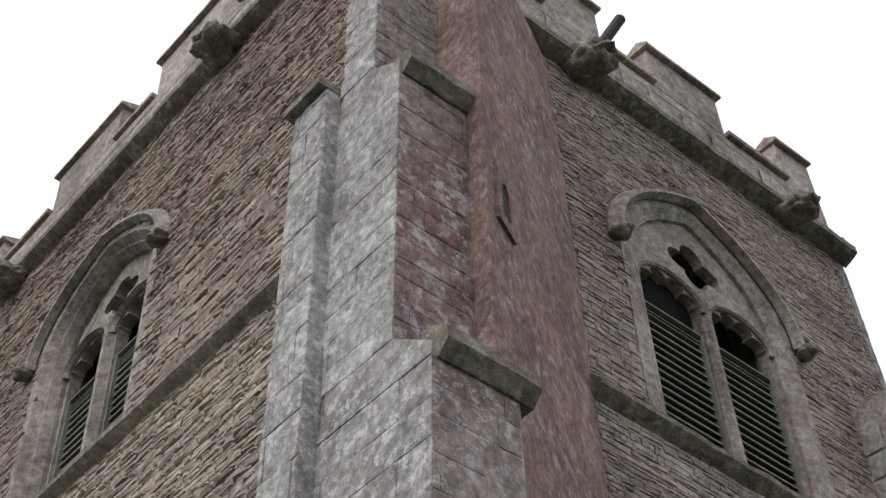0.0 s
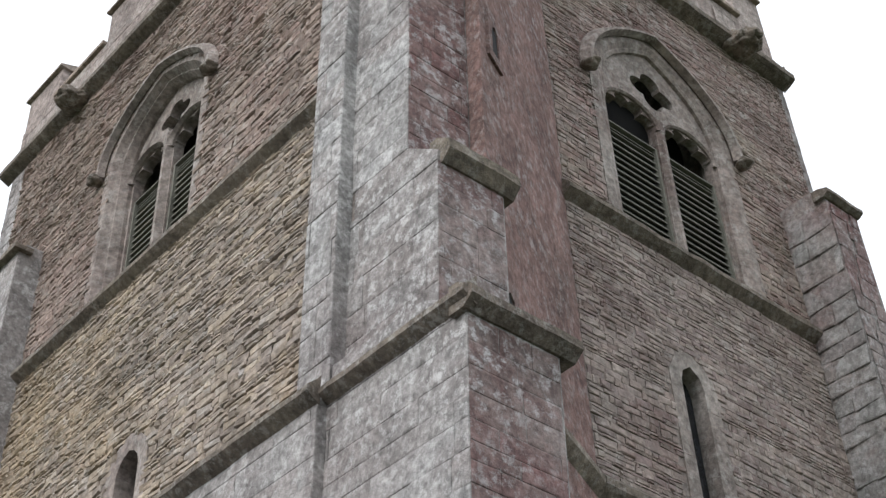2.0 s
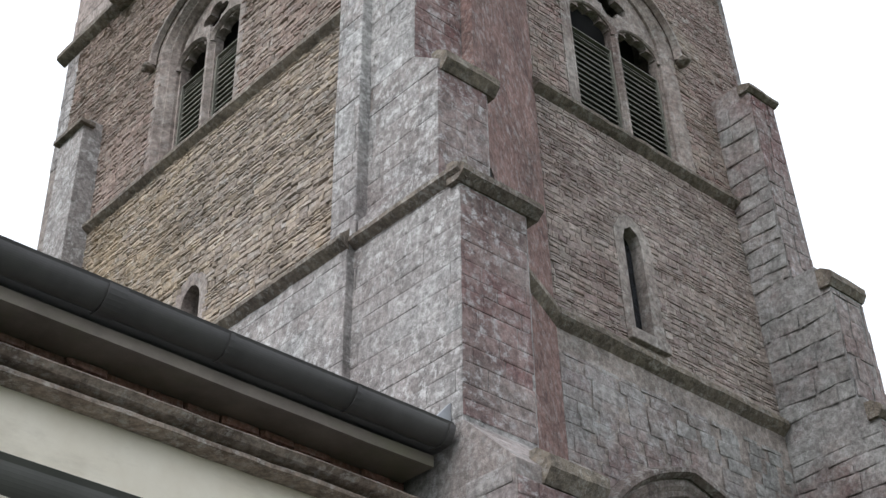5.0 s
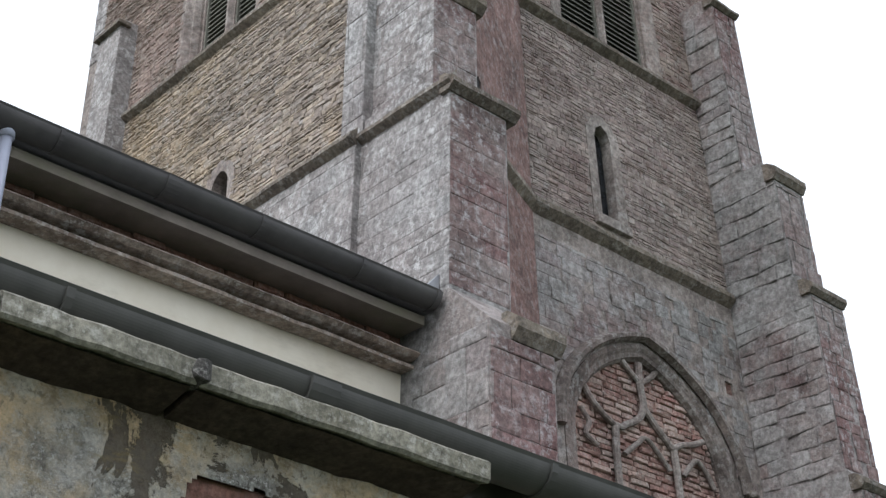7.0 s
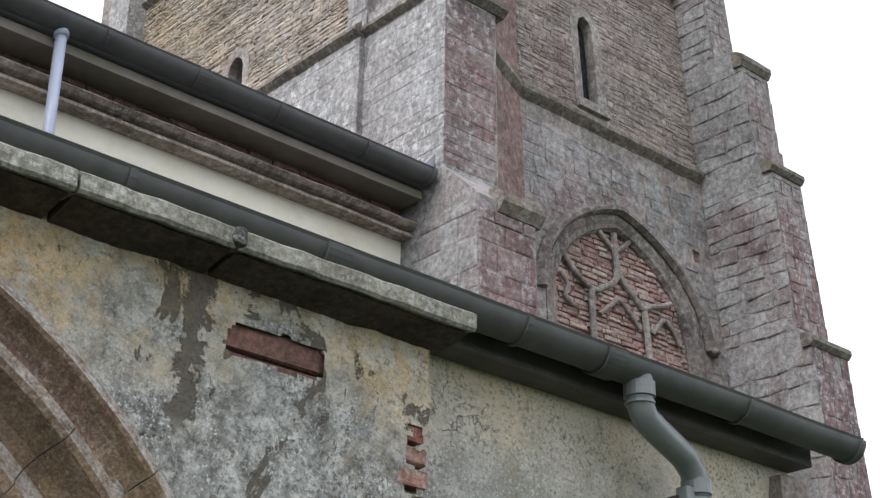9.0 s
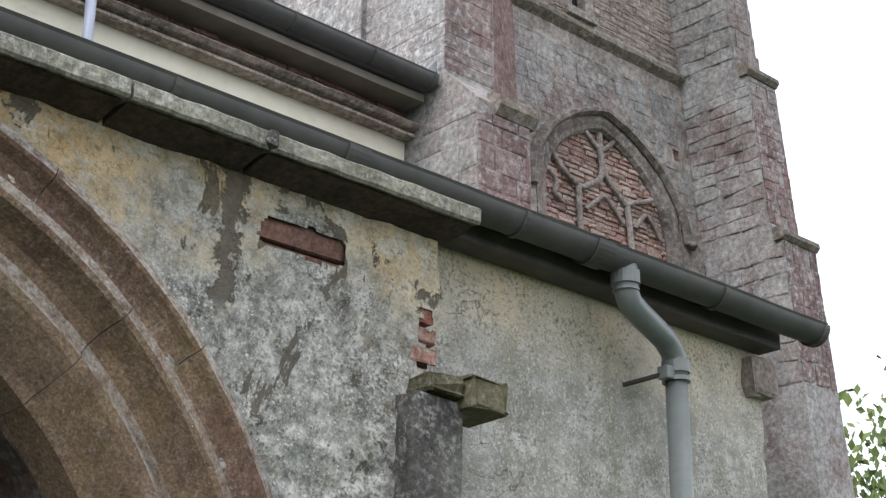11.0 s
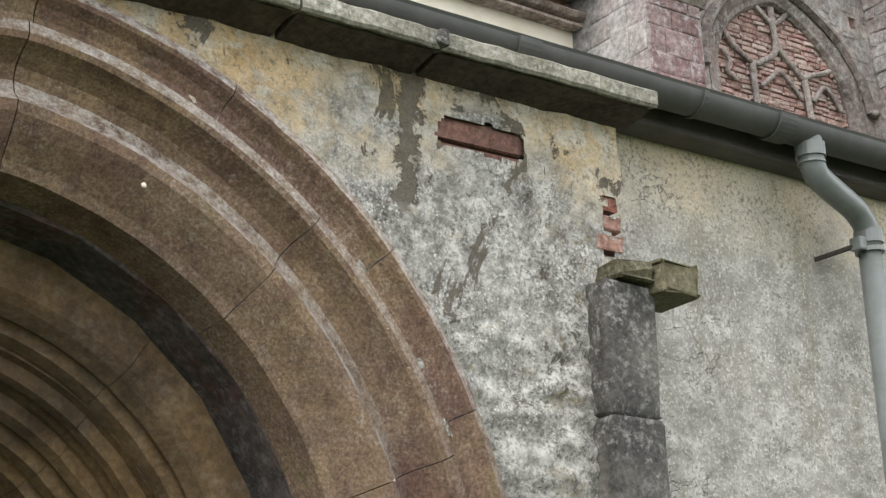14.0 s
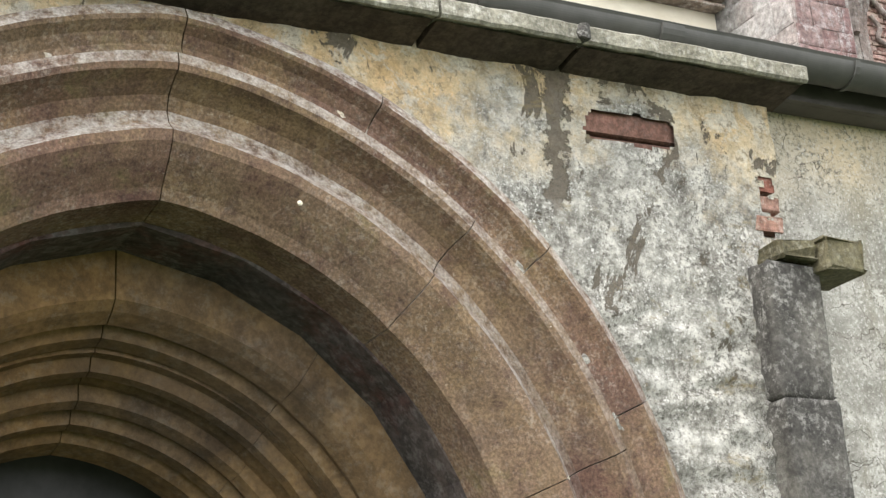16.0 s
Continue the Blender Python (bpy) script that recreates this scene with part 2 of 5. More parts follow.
def limewash():
    """Old lime render: cream under the eaves, grey weathering with dark speckle, lost patches showing brown mortar, a run below a joint."""
    m = Nodes("limewashed_render", 0.95)
    big, mid, fine = m.noise(1.1, 7, 0.65, dist=0.4), m.noise(8, 10, 0.75), m.noise(48, 10, 0.8)
    cream = m.ramp(m.band(m.noise(2.2, 8, 0.7), 0.35, 0.65), [(0.0, (0.65, 0.465, 0.255)), (0.5, (0.63, 0.515, 0.34)), (1.0, (0.61, 0.56, 0.465))])
    cream = m.mix(m.mul(m.band(m.noise(6.5, 10, 0.75, dist=0.5), 0.50, 0.58), 0.75), cream, (0.68, 0.65, 0.57))
    cream = m.mix(m.mul(m.band(m.noise(4.6, 10, 0.76, m.stretch(1, 1, 1.5), 0.6), 0.55, 0.62), 0.6), cream, (0.33, 0.235, 0.13))
    cream = m.mix(0.55, cream, m.ramp(mid, [(0.36, (0.6, 0.58, 0.55)), (0.5, (1.0, 1.0, 1.0)), (0.62, (1.2, 1.2, 1.2))]), "MULTIPLY")
    cream = m.mix(m.mul(m.band(m.noise(30, 10, 0.78), 0.55, 0.60), 0.75), cream, (0.25, 0.20, 0.14))
    cream = m.mix(0.7, cream, m.ramp(fine, [(0.36, (0.62, 0.6, 0.56)), (0.5, (1.0, 1.0, 1.0)), (0.62, (1.22, 1.22, 1.22))]), "MULTIPLY")
    sep = m.n("ShaderNodeSeparateXYZ")
    m.link(m.co, sep.inputs[0])
    height = m.add(sep.outputs["Z"], m.mul(m.noise(1.7, 9, 0.75), 1.8))
    grey = m.band(height, 4.26, 3.98)
    col = m.mix(m.mul(grey, 0.95), cream, m.ramp(mid, [(0.36, (0.15, 0.146, 0.132)), (0.5, (0.40, 0.39, 0.355)), (0.60, (0.68, 0.665, 0.615))]))
    speck = m.mul(m.band(fine, 0.49, 0.56), m.band(m.noise(3.0, 8, 0.75), 0.36, 0.56))
    col = m.mix(m.mul(speck, m.add(m.mul(grey, 0.75), m.mul(grey, 0.2))), col, (0.125, 0.115, 0.10))
    col = m.mix(m.mul(m.mul(m.band(m.noise(62, 9, 0.75), 0.54, 0.61), m.band(m.noise(2.1, 7, 0.7), 0.36, 0.55)), grey), col, (0.78, 0.77, 0.73))
    lost = m.band(m.noise(2.6, 9, 0.68, m.stretch(1.25, 1, 0.95), 0.7), 0.574, 0.582)
    # the run of bared mortar below the coping joint
    side = m.n("ShaderNodeMath")
    side.operation = "ABSOLUTE"
    shift = m.n("ShaderNodeMath")
    shift.operation = "SUBTRACT"
    m.link(m.add(sep.outputs["X"], m.mul(m.noise(4.5, 9, 0.74), 0.66)), shift.inputs[0])
    shift.inputs[1].default_value = 1.01
    m.link(shift.outputs[0], side.inputs[0])
    run = m.mul(m.band(side.outputs[0], 0.068, 0.055), m.band(sep.outputs["Z"], 2.86, 2.96))
    lost = m.mix(run, lost, (1.0, 1.0, 1.0))
    col = m.mix(m.mul(lost, 0.92), col, m.ramp(fine, [(0.35, (0.085, 0.072, 0.055)), (0.65, (0.19, 0.16, 0.125))]))
    col = m.mix(m.mul(m.band(m.noise(3.4, 8, 0.75, m.stretch(1, 1, 2.2)), 0.58, 0.66), 0.5), col, (0.33, 0.255, 0.11))
    hgt = m.add(m.mul(lost, -1.2), m.add(m.mul(mid, 1.3), m.mul(fine, 0.9)))
    return m.done(col, hgt, 1.0, 0.02)


def painted_wall():
    """The smoother render of the aisle: cream at the eaves, grey and mossy lower down, cracks."""
    m = Nodes("aisle_render", 0.95)
    mid, fine = m.noise(6, 9, 0.72), m.noise(50, 9, 0.75)
    sep = m.n("ShaderNodeSeparateXYZ")
    m.link(m.co, sep.inputs[0])
    height = m.add(sep.outputs["Z"], m.mul(m.noise(1.6, 8, 0.7), 1.1))
    col = m.ramp(m.noise(1.4, 7, 0.65), [(0.35, (0.62, 0.51, 0.35)), (0.65, (0.58, 0.53, 0.44))])
    col = m.mix(m.mul(m.band(height, 4.14, 3.62), 0.92), col, m.ramp(mid, [(0.34, (0.17, 0.165, 0.148)), (0.5, (0.30, 0.293, 0.268)), (0.64, (0.47, 0.46, 0.425))]))
    col = m.mix(m.mul(m.band(m.noise(2.4, 8, 0.7), 0.52, 0.68), 0.4), col, (0.24, 0.215, 0.165))
    col = m.mix(m.mul(m.mul(m.band(fine, 0.51, 0.58), m.band(m.noise(3.0, 8, 0.75), 0.36, 0.56)), 0.85), col, (0.14, 0.13, 0.11))
    col = m.mix(m.mul(m.band(m.noise(2.2, 8, 0.72, m.stretch(2.2, 1, 0.5)), 0.54, 0.66), 0.5), col, (0.21, 0.19, 0.135))
    col = m.mix(m.mul(m.band(m.noise(60, 9, 0.75), 0.54, 0.61), 0.7), col, (0.66, 0.64, 0.60))
    crack = m.n("ShaderNodeTexVoronoi", Scale=2.6)
    crack.feature = "DISTANCE_TO_EDGE"
    warp = m.n("ShaderNodeVectorMath")
    warp.operation = "ADD"
    m.link(m.stretch(1, 1, 2.6), warp.inputs[0])
    bend = m.n("ShaderNodeTexNoise", Scale=3.0, Detail=5.0)
    m.link(m.co, bend.inputs["Vector"])
    m.link(bend.outputs["Color"], warp.inputs[1])
    m.link(warp.outputs[0], crack.inputs["Vector"])
    line = m.mul(m.band(crack.outputs["Distance"], 0.012, 0.003), m.band(m.noise(2.0, 4), 0.55, 0.62))
    col = m.mix(line, col, (0.13, 0.115, 0.095))
    return m.done(col, m.add(m.mul(line, -0.5), m.add(m.mul(mid, 0.8), m.mul(fine, 0.5))), 0.8, 0.012)


def plain(name, c1, c2, rough=0.5, metal=0.0, scale=9.0, fleck=None, bump=0.15, spec=0.4):
    m = Nodes(name, rough, metal)
    m.b.inputs["Specular IOR Level"].default_value = spec
    f = m.noise(scale, 8, 0.65)
    col = m.ramp(m.band(f, 0.3, 0.7), [(0, c1), (1, c2)])
    if fleck:
        col = m.mix(m.mul(m.band(m.noise(1.7, 8, 0.72, m.stretch(1, 1, 3)), 0.5, 0.72), 0.7), col, fleck)
    return m.done(col, m.noise(scale * 6, 6), bump, 0.004)


mat_wall, mat_aisle = limewash(), painted_wall()
mat_gutter = plain("dark_grey_gutter", (0.044, 0.041, 0.041), (0.078, 0.074, 0.073), 0.5, 0.0, 5, (0.075, 0.075, 0.065), spec=0.3)
mat_gutter_green = plain("weathered_green_gutter", (0.050, 0.050, 0.046), (0.085, 0.083, 0.077), 0.55, 0.0, 5, (0.07, 0.07, 0.058), spec=0.25)
mat_pipe = plain("grey_downpipe", (0.115, 0.127, 0.122), (0.165, 0.178, 0.170), 0.36, 0.0, 6, (0.10, 0.11, 0.09))
mat_pipe_blue = plain("pale_blue_grey_pipe", (0.30, 0.32, 0.40), (0.38, 0.40, 0.48), 0.35, 0.0, 6)
mat_fascia = plain("weathered_board", (0.15, 0.125, 0.108), (0.25, 0.215, 0.185), 0.7, 0.0, 5, (0.13, 0.14, 0.07))
mat_fascia_dark = plain("dark_board", (0.042, 0.037, 0.034), (0.085, 0.075, 0.068), 0.6, 0.0, 5)
mat_cream = plain("cream_paint", (0.66, 0.60, 0.48), (0.76, 0.71, 0.60), 0.85, 0.0, 4, (0.50, 0.45, 0.36))
mat_lead = plain("lead_sheet", (0.25, 0.26, 0.28), (0.36, 0.37, 0.39), 0.45, 0.4, 8)
mat_louvre = plain("weathered_louvre", (0.10, 0.10, 0.082), (0.19, 0.185, 0.155), 0.85, 0.0, 10)
# near-black colour that stands in for the unlit inside of the tower
mat_dark = plain("painted_interior_dark", (0.012, 0.012, 0.013), (0.022, 0.021, 0.02), 0.9, 0.0, 5)
mat_glass = plain("leaded_dark_glass", (0.012, 0.013, 0.015), (0.03, 0.032, 0.036), 0.25, 0.0, 14)
mat_roof = plain("slate_roof", (0.07, 0.07, 0.075), (0.13, 0.125, 0.125), 0.7, 0.0, 6)
mat_iron = plain("rusty_iron", (0.03, 0.027, 0.025), (0.07, 0.055, 0.045), 0.7, 0.3, 14)
mat_grass = plain("grass", (0.028, 0.045, 0.016), (0.055, 0.075, 0.03), 0.9, 0.0, 3)
mat_bark = plain("bark", (0.07, 0.055, 0.04), (0.13, 0.105, 0.08), 0.9, 0.0, 8, bump=0.6)
mat_leaf = plain("leaf", (0.06, 0.10, 0.02), (0.16, 0.20, 0.05), 0.6, 0.0, 2)
mat_archway_dark = plain("archway_dark_grey", (0.05, 0.05, 0.052), (0.085, 0.083, 0.085), 0.8, 0.0, 7)

# ---- builders ----
ORIGIN = {}


def thing(name, at, label, category, group="", kind=""):
    ob = tagged(new(name), label, category, group, kind)
    at = fit_to_view(at, SITE.get(name))
    ob.location = at
    ORIGIN[ob.name] = at
    return ob


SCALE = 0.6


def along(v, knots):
    """Interpolates one coordinate in a table of (plan, view-fitted) pairs."""
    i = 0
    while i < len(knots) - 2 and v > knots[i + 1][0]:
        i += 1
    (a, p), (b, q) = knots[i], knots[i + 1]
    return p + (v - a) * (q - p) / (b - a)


# (plan, fitted) knots per building, set so its features line up from the camera
VIEW_FIT = {
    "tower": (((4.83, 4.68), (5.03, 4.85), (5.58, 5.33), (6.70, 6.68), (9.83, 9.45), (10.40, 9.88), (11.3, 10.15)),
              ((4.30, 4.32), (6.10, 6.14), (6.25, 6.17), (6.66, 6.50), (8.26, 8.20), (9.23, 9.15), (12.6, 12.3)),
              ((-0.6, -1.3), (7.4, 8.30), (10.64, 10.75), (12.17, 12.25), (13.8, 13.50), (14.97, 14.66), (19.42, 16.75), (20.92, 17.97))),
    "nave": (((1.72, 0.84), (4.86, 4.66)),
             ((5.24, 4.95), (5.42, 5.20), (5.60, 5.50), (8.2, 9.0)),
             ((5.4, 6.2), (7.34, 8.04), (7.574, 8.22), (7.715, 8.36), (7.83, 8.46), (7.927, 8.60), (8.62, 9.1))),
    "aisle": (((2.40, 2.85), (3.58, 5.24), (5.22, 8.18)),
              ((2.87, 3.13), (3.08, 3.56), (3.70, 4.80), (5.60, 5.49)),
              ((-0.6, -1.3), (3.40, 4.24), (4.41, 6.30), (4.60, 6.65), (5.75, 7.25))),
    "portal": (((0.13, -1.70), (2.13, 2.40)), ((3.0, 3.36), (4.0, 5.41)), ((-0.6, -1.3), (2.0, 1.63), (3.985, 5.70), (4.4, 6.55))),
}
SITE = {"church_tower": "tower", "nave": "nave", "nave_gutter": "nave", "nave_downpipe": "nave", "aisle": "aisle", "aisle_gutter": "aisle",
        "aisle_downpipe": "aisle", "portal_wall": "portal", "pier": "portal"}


def fit_to_view(p, site):
    """Warps plan points to match the camera's view, tapering the tower westwards for it."""
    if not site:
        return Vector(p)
    kx, ky, kz = VIEW_FIT[site]
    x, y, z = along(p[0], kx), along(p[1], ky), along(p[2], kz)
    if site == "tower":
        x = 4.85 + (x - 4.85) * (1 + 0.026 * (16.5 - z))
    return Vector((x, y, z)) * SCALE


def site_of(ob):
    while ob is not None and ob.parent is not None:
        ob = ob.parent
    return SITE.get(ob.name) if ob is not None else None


def part(name, bm, material, parent=None, label="", smooth=False):
    """Links a bmesh, in plan metres then warped to the view, as one mesh under a thing or a part."""
    me = bpy.data.meshes.new(name)
    shift = ORIGIN[parent.name] if parent else Vector((0, 0, 0))
    site = site_of(parent)
    for v in bm.verts:
        v.co = fit_to_view(v.co, site) - shift
    bmesh.ops.recalc_face_normals(bm, faces=bm.faces)
    bm.to_mesh(me)
    bm.free()
    if smooth:
        for p in me.polygons:
            p.use_smooth = True
    me.materials.append(material)
    ob = new(name, me)
    if parent:
        ob.parent = parent
    ORIGIN[ob.name] = shift
    if label:
        ob["label"] = label
    return ob


def single(name, bm, material, label, category, kind="", group="", smooth=False):
    return tagged(part(name, bm, material, None, "", smooth), label, category, group, kind)


def basis(origin, facing):
    """Local u to the side, v up, w out of the wall. facing: 'e' looks towards -x, 's' towards -y."""
    ox, oy, oz = origin
    if facing == "s":
        return Matrix(((1, 0, 0, ox), (0, 0, -1, oy), (0, 1, 0, oz), (0, 0, 0, 1)))
    return Matrix(((0, 0, -1, ox), (-1, 0, 0, oy), (0, 1, 0, oz), (0, 0, 0, 1)))


def turned(origin, ang):
    """Like basis 's', turned about z by ang degrees."""
    return Matrix.Translation(origin) @ Matrix.Rotation(radians(ang), 4, "Z") @ basis((0, 0, 0), "s")


def box(bm, x0, x1, y0, y1, z0, z1, bevel=0.0, m=None, wob=0.0):
    vs = [bm.verts.new((x, y, z)) for x in (x0, x1) for y in (y0, y1) for z in (z0, z1)]
    fs = [bm.faces.new([vs[i] for i in f]) for f in ((0, 1, 3, 2), (4, 6, 7, 5), (0, 4, 5, 1), (2, 3, 7, 6), (0, 2, 6, 4), (1, 5, 7, 3))]
    geom = vs
    if bevel:
        es = list({e for f in fs for e in f.edges})
        out = bmesh.ops.bevel(bm, geom=es, offset=bevel, segments=2, affect="EDGES", profile=0.6)
        geom = list({v for f in out["faces"] for v in f.verts} | {v for v in vs if v.is_valid})
    if wob:
        for v in geom:
            v.co += Vector((random.uniform(-wob, wob), random.uniform(-wob, wob), random.uniform(-wob, wob)))
    if m:
        bmesh.ops.transform(bm, matrix=m, verts=geom)
    return geom


def prism(bm, loop, axis_from, axis_to, m=None):
    """Extrudes a 2D loop (u, v) from w=axis_from to w=axis_to."""
    a = [bm.verts.new((u, v, axis_from)) for u, v in loop]
    b = [bm.verts.new((u, v, axis_to)) for u, v in loop]
    bm.faces.new(a)
    bm.faces.new(b[::-1])
    for i in range(len(loop)):
        j = (i + 1) % len(loop)
        bm.faces.new((a[i], b[i], b[j], a[j]))
    if m:
        bmesh.ops.transform(bm, matrix=m, verts=a + b)
    return a + b


def plate(bm, outer, holes, w0, w1, m=None):
    """A slab between w0 and w1 with real openings through it."""
    tops = []
    for w in (w0, w1):
        edges, rings = [], []
        for loop in (outer, *holes):
            vs = [bm.verts.new((u, v, w)) for u, v in loop]
            rings.append(vs)
            edges += [bm.edges.new((vs[i], vs[(i + 1) % len(vs)])) for i in range(len(vs))]
        bmesh.ops.triangle_fill(bm, use_beauty=True, edges=edges)
        tops.append(rings)
    for ra, rb in zip(*tops):
        for i in range(len(ra)):
            j = (i + 1) % len(ra)
            bm.faces.new((ra[i], rb[i], rb[j], ra[j]))
    if m:
        bmesh.ops.transform(bm, matrix=m, verts=[v for t in tops for r in t for v in r])


class Arch:
    """A pointed arch: half width a, springing height s, rise r, feet at z0, about u=c."""

    def __init__(self, c, a, s, r, z0):
        self.c, self.a, self.s, self.r, self.z0 = c, a, s, r, z0
        self.k = (r * r - a * a) / (2 * a)
        self.R = a + self.k

    def point(self, f, d=0.0):
        """f from 0 (right foot) over 1 (apex) to 2 (left foot); d outwards."""
        side = 1
        if f > 1:
            side, f = -1, 2 - f
        top = math.acos(max(-1, min(1, self.k / (self.R + d))))
        leg = (self.s - self.z0) / (self.s - self.z0 + self.R * top) if self.s > self.z0 else 0.0
        if f < leg:
            return self.c + side * (self.a + d), self.z0 + (self.s - self.z0) * f / leg
        th = (f - leg) / (1 - leg) * top
        return self.c + side * (-self.k + (self.R + d) * math.cos(th)), self.s + (self.R + d) * math.sin(th)

    def loop(self, d=0.0, n=14):
        return [self.point(2 * i / (2 * n), d) for i in range(2 * n + 1)]

    def inside(self, u, v, d=0.0):
        if v < self.z0 - d or abs(u - self.c) > self.a + d:
            return False
        if v < self.s:
            return True
        return math.hypot(abs(u - self.c) + self.k, v - self.s) < self.R + d


def band(bm, arch, profile, f0=0.0, f1=2.0, n=28, m=None, feet=True):
    """Sweeps a closed profile of (d, w) along the arch from f0 to f1."""
    rings = []
    for i in range(n + 1):
        f = f0 + (f1 - f0) * i / n
        rings.append([bm.verts.new((*arch.point(f, d), w)) for d, w in profile])
    k = len(profile)
    for a, b in zip(rings, rings[1:]):
        for i in range(k):
            j = (i + 1) % k
            bm.faces.new((a[i], a[j], b[j], b[i]))
    bm.faces.new(rings[0])
    bm.faces.new(rings[-1][::-1])
    if m:
        bmesh.ops.transform(bm, matrix=m, verts=[v for r in rings for v in r])


def tube(bm, pts, r, sides=12, closed_ends=True, flat=1.0):
    """A round bar along points."""
    pts = [Vector(p) for p in pts]
    rings = []
    ref = None
    for i, p in enumerate(pts):
        d = (pts[min(i + 1, len(pts) - 1)] - pts[max(i - 1, 0)]).normalized()
        if ref is None:
            ref = d.orthogonal().normalized()
        ref = (ref - d * ref.dot(d)).normalized()
        s = d.cross(ref)
        rr = r[i] if isinstance(r, (list, tuple)) else r
        rings.append([bm.verts.new(p + (ref * math.cos(t) + s * math.sin(t) * flat) * rr) for t in (2 * math.pi * k / sides for k in range(sides))])
    for a, b in zip(rings, rings[1:]):
        for i in range(sides):
            j = (i + 1) % sides
            bm.faces.new((a[i], a[j], b[j], b[i]))
    if closed_ends:
        bm.faces.new(rings[0][::-1])
        bm.faces.new(rings[-1])


def extrude_x(bm, loop, x0, x1, steps=1, wob=0.0, m=None):
    """A (y, z) section run along x, with a little unevenness."""
    rings = []
    for i in range(steps + 1):
        x = x0 + (x1 - x0) * i / steps
        dy, dz = random.uniform(-wob, wob), random.uniform(-wob, wob)
        rings.append([bm.verts.new((x, y + dy, z + dz)) for y, z in loop])
    k = len(loop)
    for a, b in zip(rings, rings[1:]):
        for i in range(k):
            j = (i + 1) % k
            bm.faces.new((a[i], a[j], b[j], b[i]))
    bm.faces.new(rings[0][::-1])
    bm.faces.new(rings[-1])
    if m:
        bmesh.ops.transform(bm, matrix=m, verts=[v for r in rings for v in r])


def course_layout(u0, u1, v0, v1, hgt, length, jit, skip):
    """Coursed stones: yields (u, v, du, dv) of each stone."""
    v = v0
    out = []
    while v < v1 - 0.02:
        dv = min(hgt * random.uniform(1 - jit, 1 + jit), v1 - v)
        u = u0 - random.uniform(0, length)
        while u < u1:
            du = length * random.uniform(1 - jit * 1.4, 1 + jit * 1.4)
            a, b = max(u, u0), min(u + du, u1)
            if b - a > 0.03 and not skip((a + b) / 2, v + dv / 2, (b - a) / 2, dv / 2):
                out.append((a, v, b - a, dv))
            u += du
        v += dv
    return out


STONE_MESHES = {}
STEPS = (Vector((0.04, 0, 0)), Vector((0, 0.04, 0)), Vector((0, 0, 0.04)))


def stone_mesh(material, rough, variant):
    """A unit stone (1 x 1 x 1, back at w=0) with an uneven, bevelled face."""
    key = (material.name, rough, variant)
    if key not in STONE_MESHES:
        rng = random.Random(variant * 7 + int(rough * 100))
        r = rough
        lo = [(-.5, -.5, 0), (.5, -.5, 0), (.5, .5, 0), (-.5, .5, 0)]
        mid = [(x + rng.uniform(-.03, .03) * r * 3, y + rng.uniform(-.06, .06) * r * 3, .6 + rng.uniform(-.2, .2) * r) for x, y, _ in lo]
        top = [(x * (1 - .10 - rng.uniform(0, .12) * r * 2), y * (1 - .16 - rng.uniform(0, .2) * r * 2), 1 + rng.uniform(-.4, .3) * r) for x, y, _ in lo]
        vs = lo + mid + top
        fs = [(8, 9, 10, 11)]
        for base in (0, 4):
            fs += [(base + i, base + (i + 1) % 4, base + 4 + (i + 1) % 4, base + 4 + i) for i in range(4)]
        me = bpy.data.meshes.new("stone")
        me.from_pydata(vs, [], fs)
        me.materials.append(material)
        STONE_MESHES[key] = me
    return STONE_MESHES[key]


def masonry(name, parent, m, layout, material, depth, gap, rough=0.5, singles=0, near=None, proud=0.35):
    """Lays stones on a wall: the ones nearest to `near` as parts of their own, the rest joined."""
    if near:
        layout = sorted(layout, key=lambda s: math.hypot(s[0] + s[2] / 2 - near[0], s[1] + s[3] / 2 - near[1]))
    base, site = ORIGIN[parent.name], site_of(parent)
    verts, faces = [], []
    for i, (u, v, du, dv) in enumerate(layout):
        d = depth * random.uniform(1 - proud, 1 + proud)
        tilt = random.uniform(-1, 1) * (5.0 if rough > 0.9 else 1.2 * rough)
        local = m @ pose(u + du / 2, v + dv / 2, 0, 0, 0, tilt) @ Matrix.Diagonal((max(du - gap, .01), max(dv - gap, .01), d, 1))
        at = local.translation
        here = fit_to_view(at, site)
        grow = Matrix([[(fit_to_view(at + e, site) - fit_to_view(at - e, site))[r] / 0.08 for e in STEPS] for r in range(3)]).to_4x4()
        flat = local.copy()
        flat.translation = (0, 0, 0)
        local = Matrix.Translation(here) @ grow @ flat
        me = stone_mesh(material, rough, random.randrange(14))
        if i < singles:
            ob = new(name, me)
            ob.parent = parent
            ob.matrix_basis = Matrix.Translation(-base) @ local
            continue
        k = len(verts)
        verts += [tuple(local @ v.co - base) for v in me.vertices]
        faces += [tuple(k + j for j in p.vertices) for p in me.polygons]
    if faces:
        me = bpy.data.meshes.new(name + "_field")
        me.from_pydata(verts, [], faces)
        me.materials.append(material)
        ob = new(name + "_field", me)
        ob.parent = parent
        tagged(ob, kind="stuff")

# ---- plan ----
XE, YS = 5.03, 6.10            # east and south faces of the tower
XW, YN = 11.3, 12.6           # its far corners
YBUT = 4.90                   # outer face of the big south buttress
Z_STR, Z_MID, Z_COR = 13.75, 10.55, 19.42
Z_MIDS = 10.78                # the south string, raised to fit the camera's view
GROUND = -0.6
GROUND_LEVEL = -0.78
YP = 3.0                      # face of the portal wall
YA = 3.08                     # face of the aisle wall


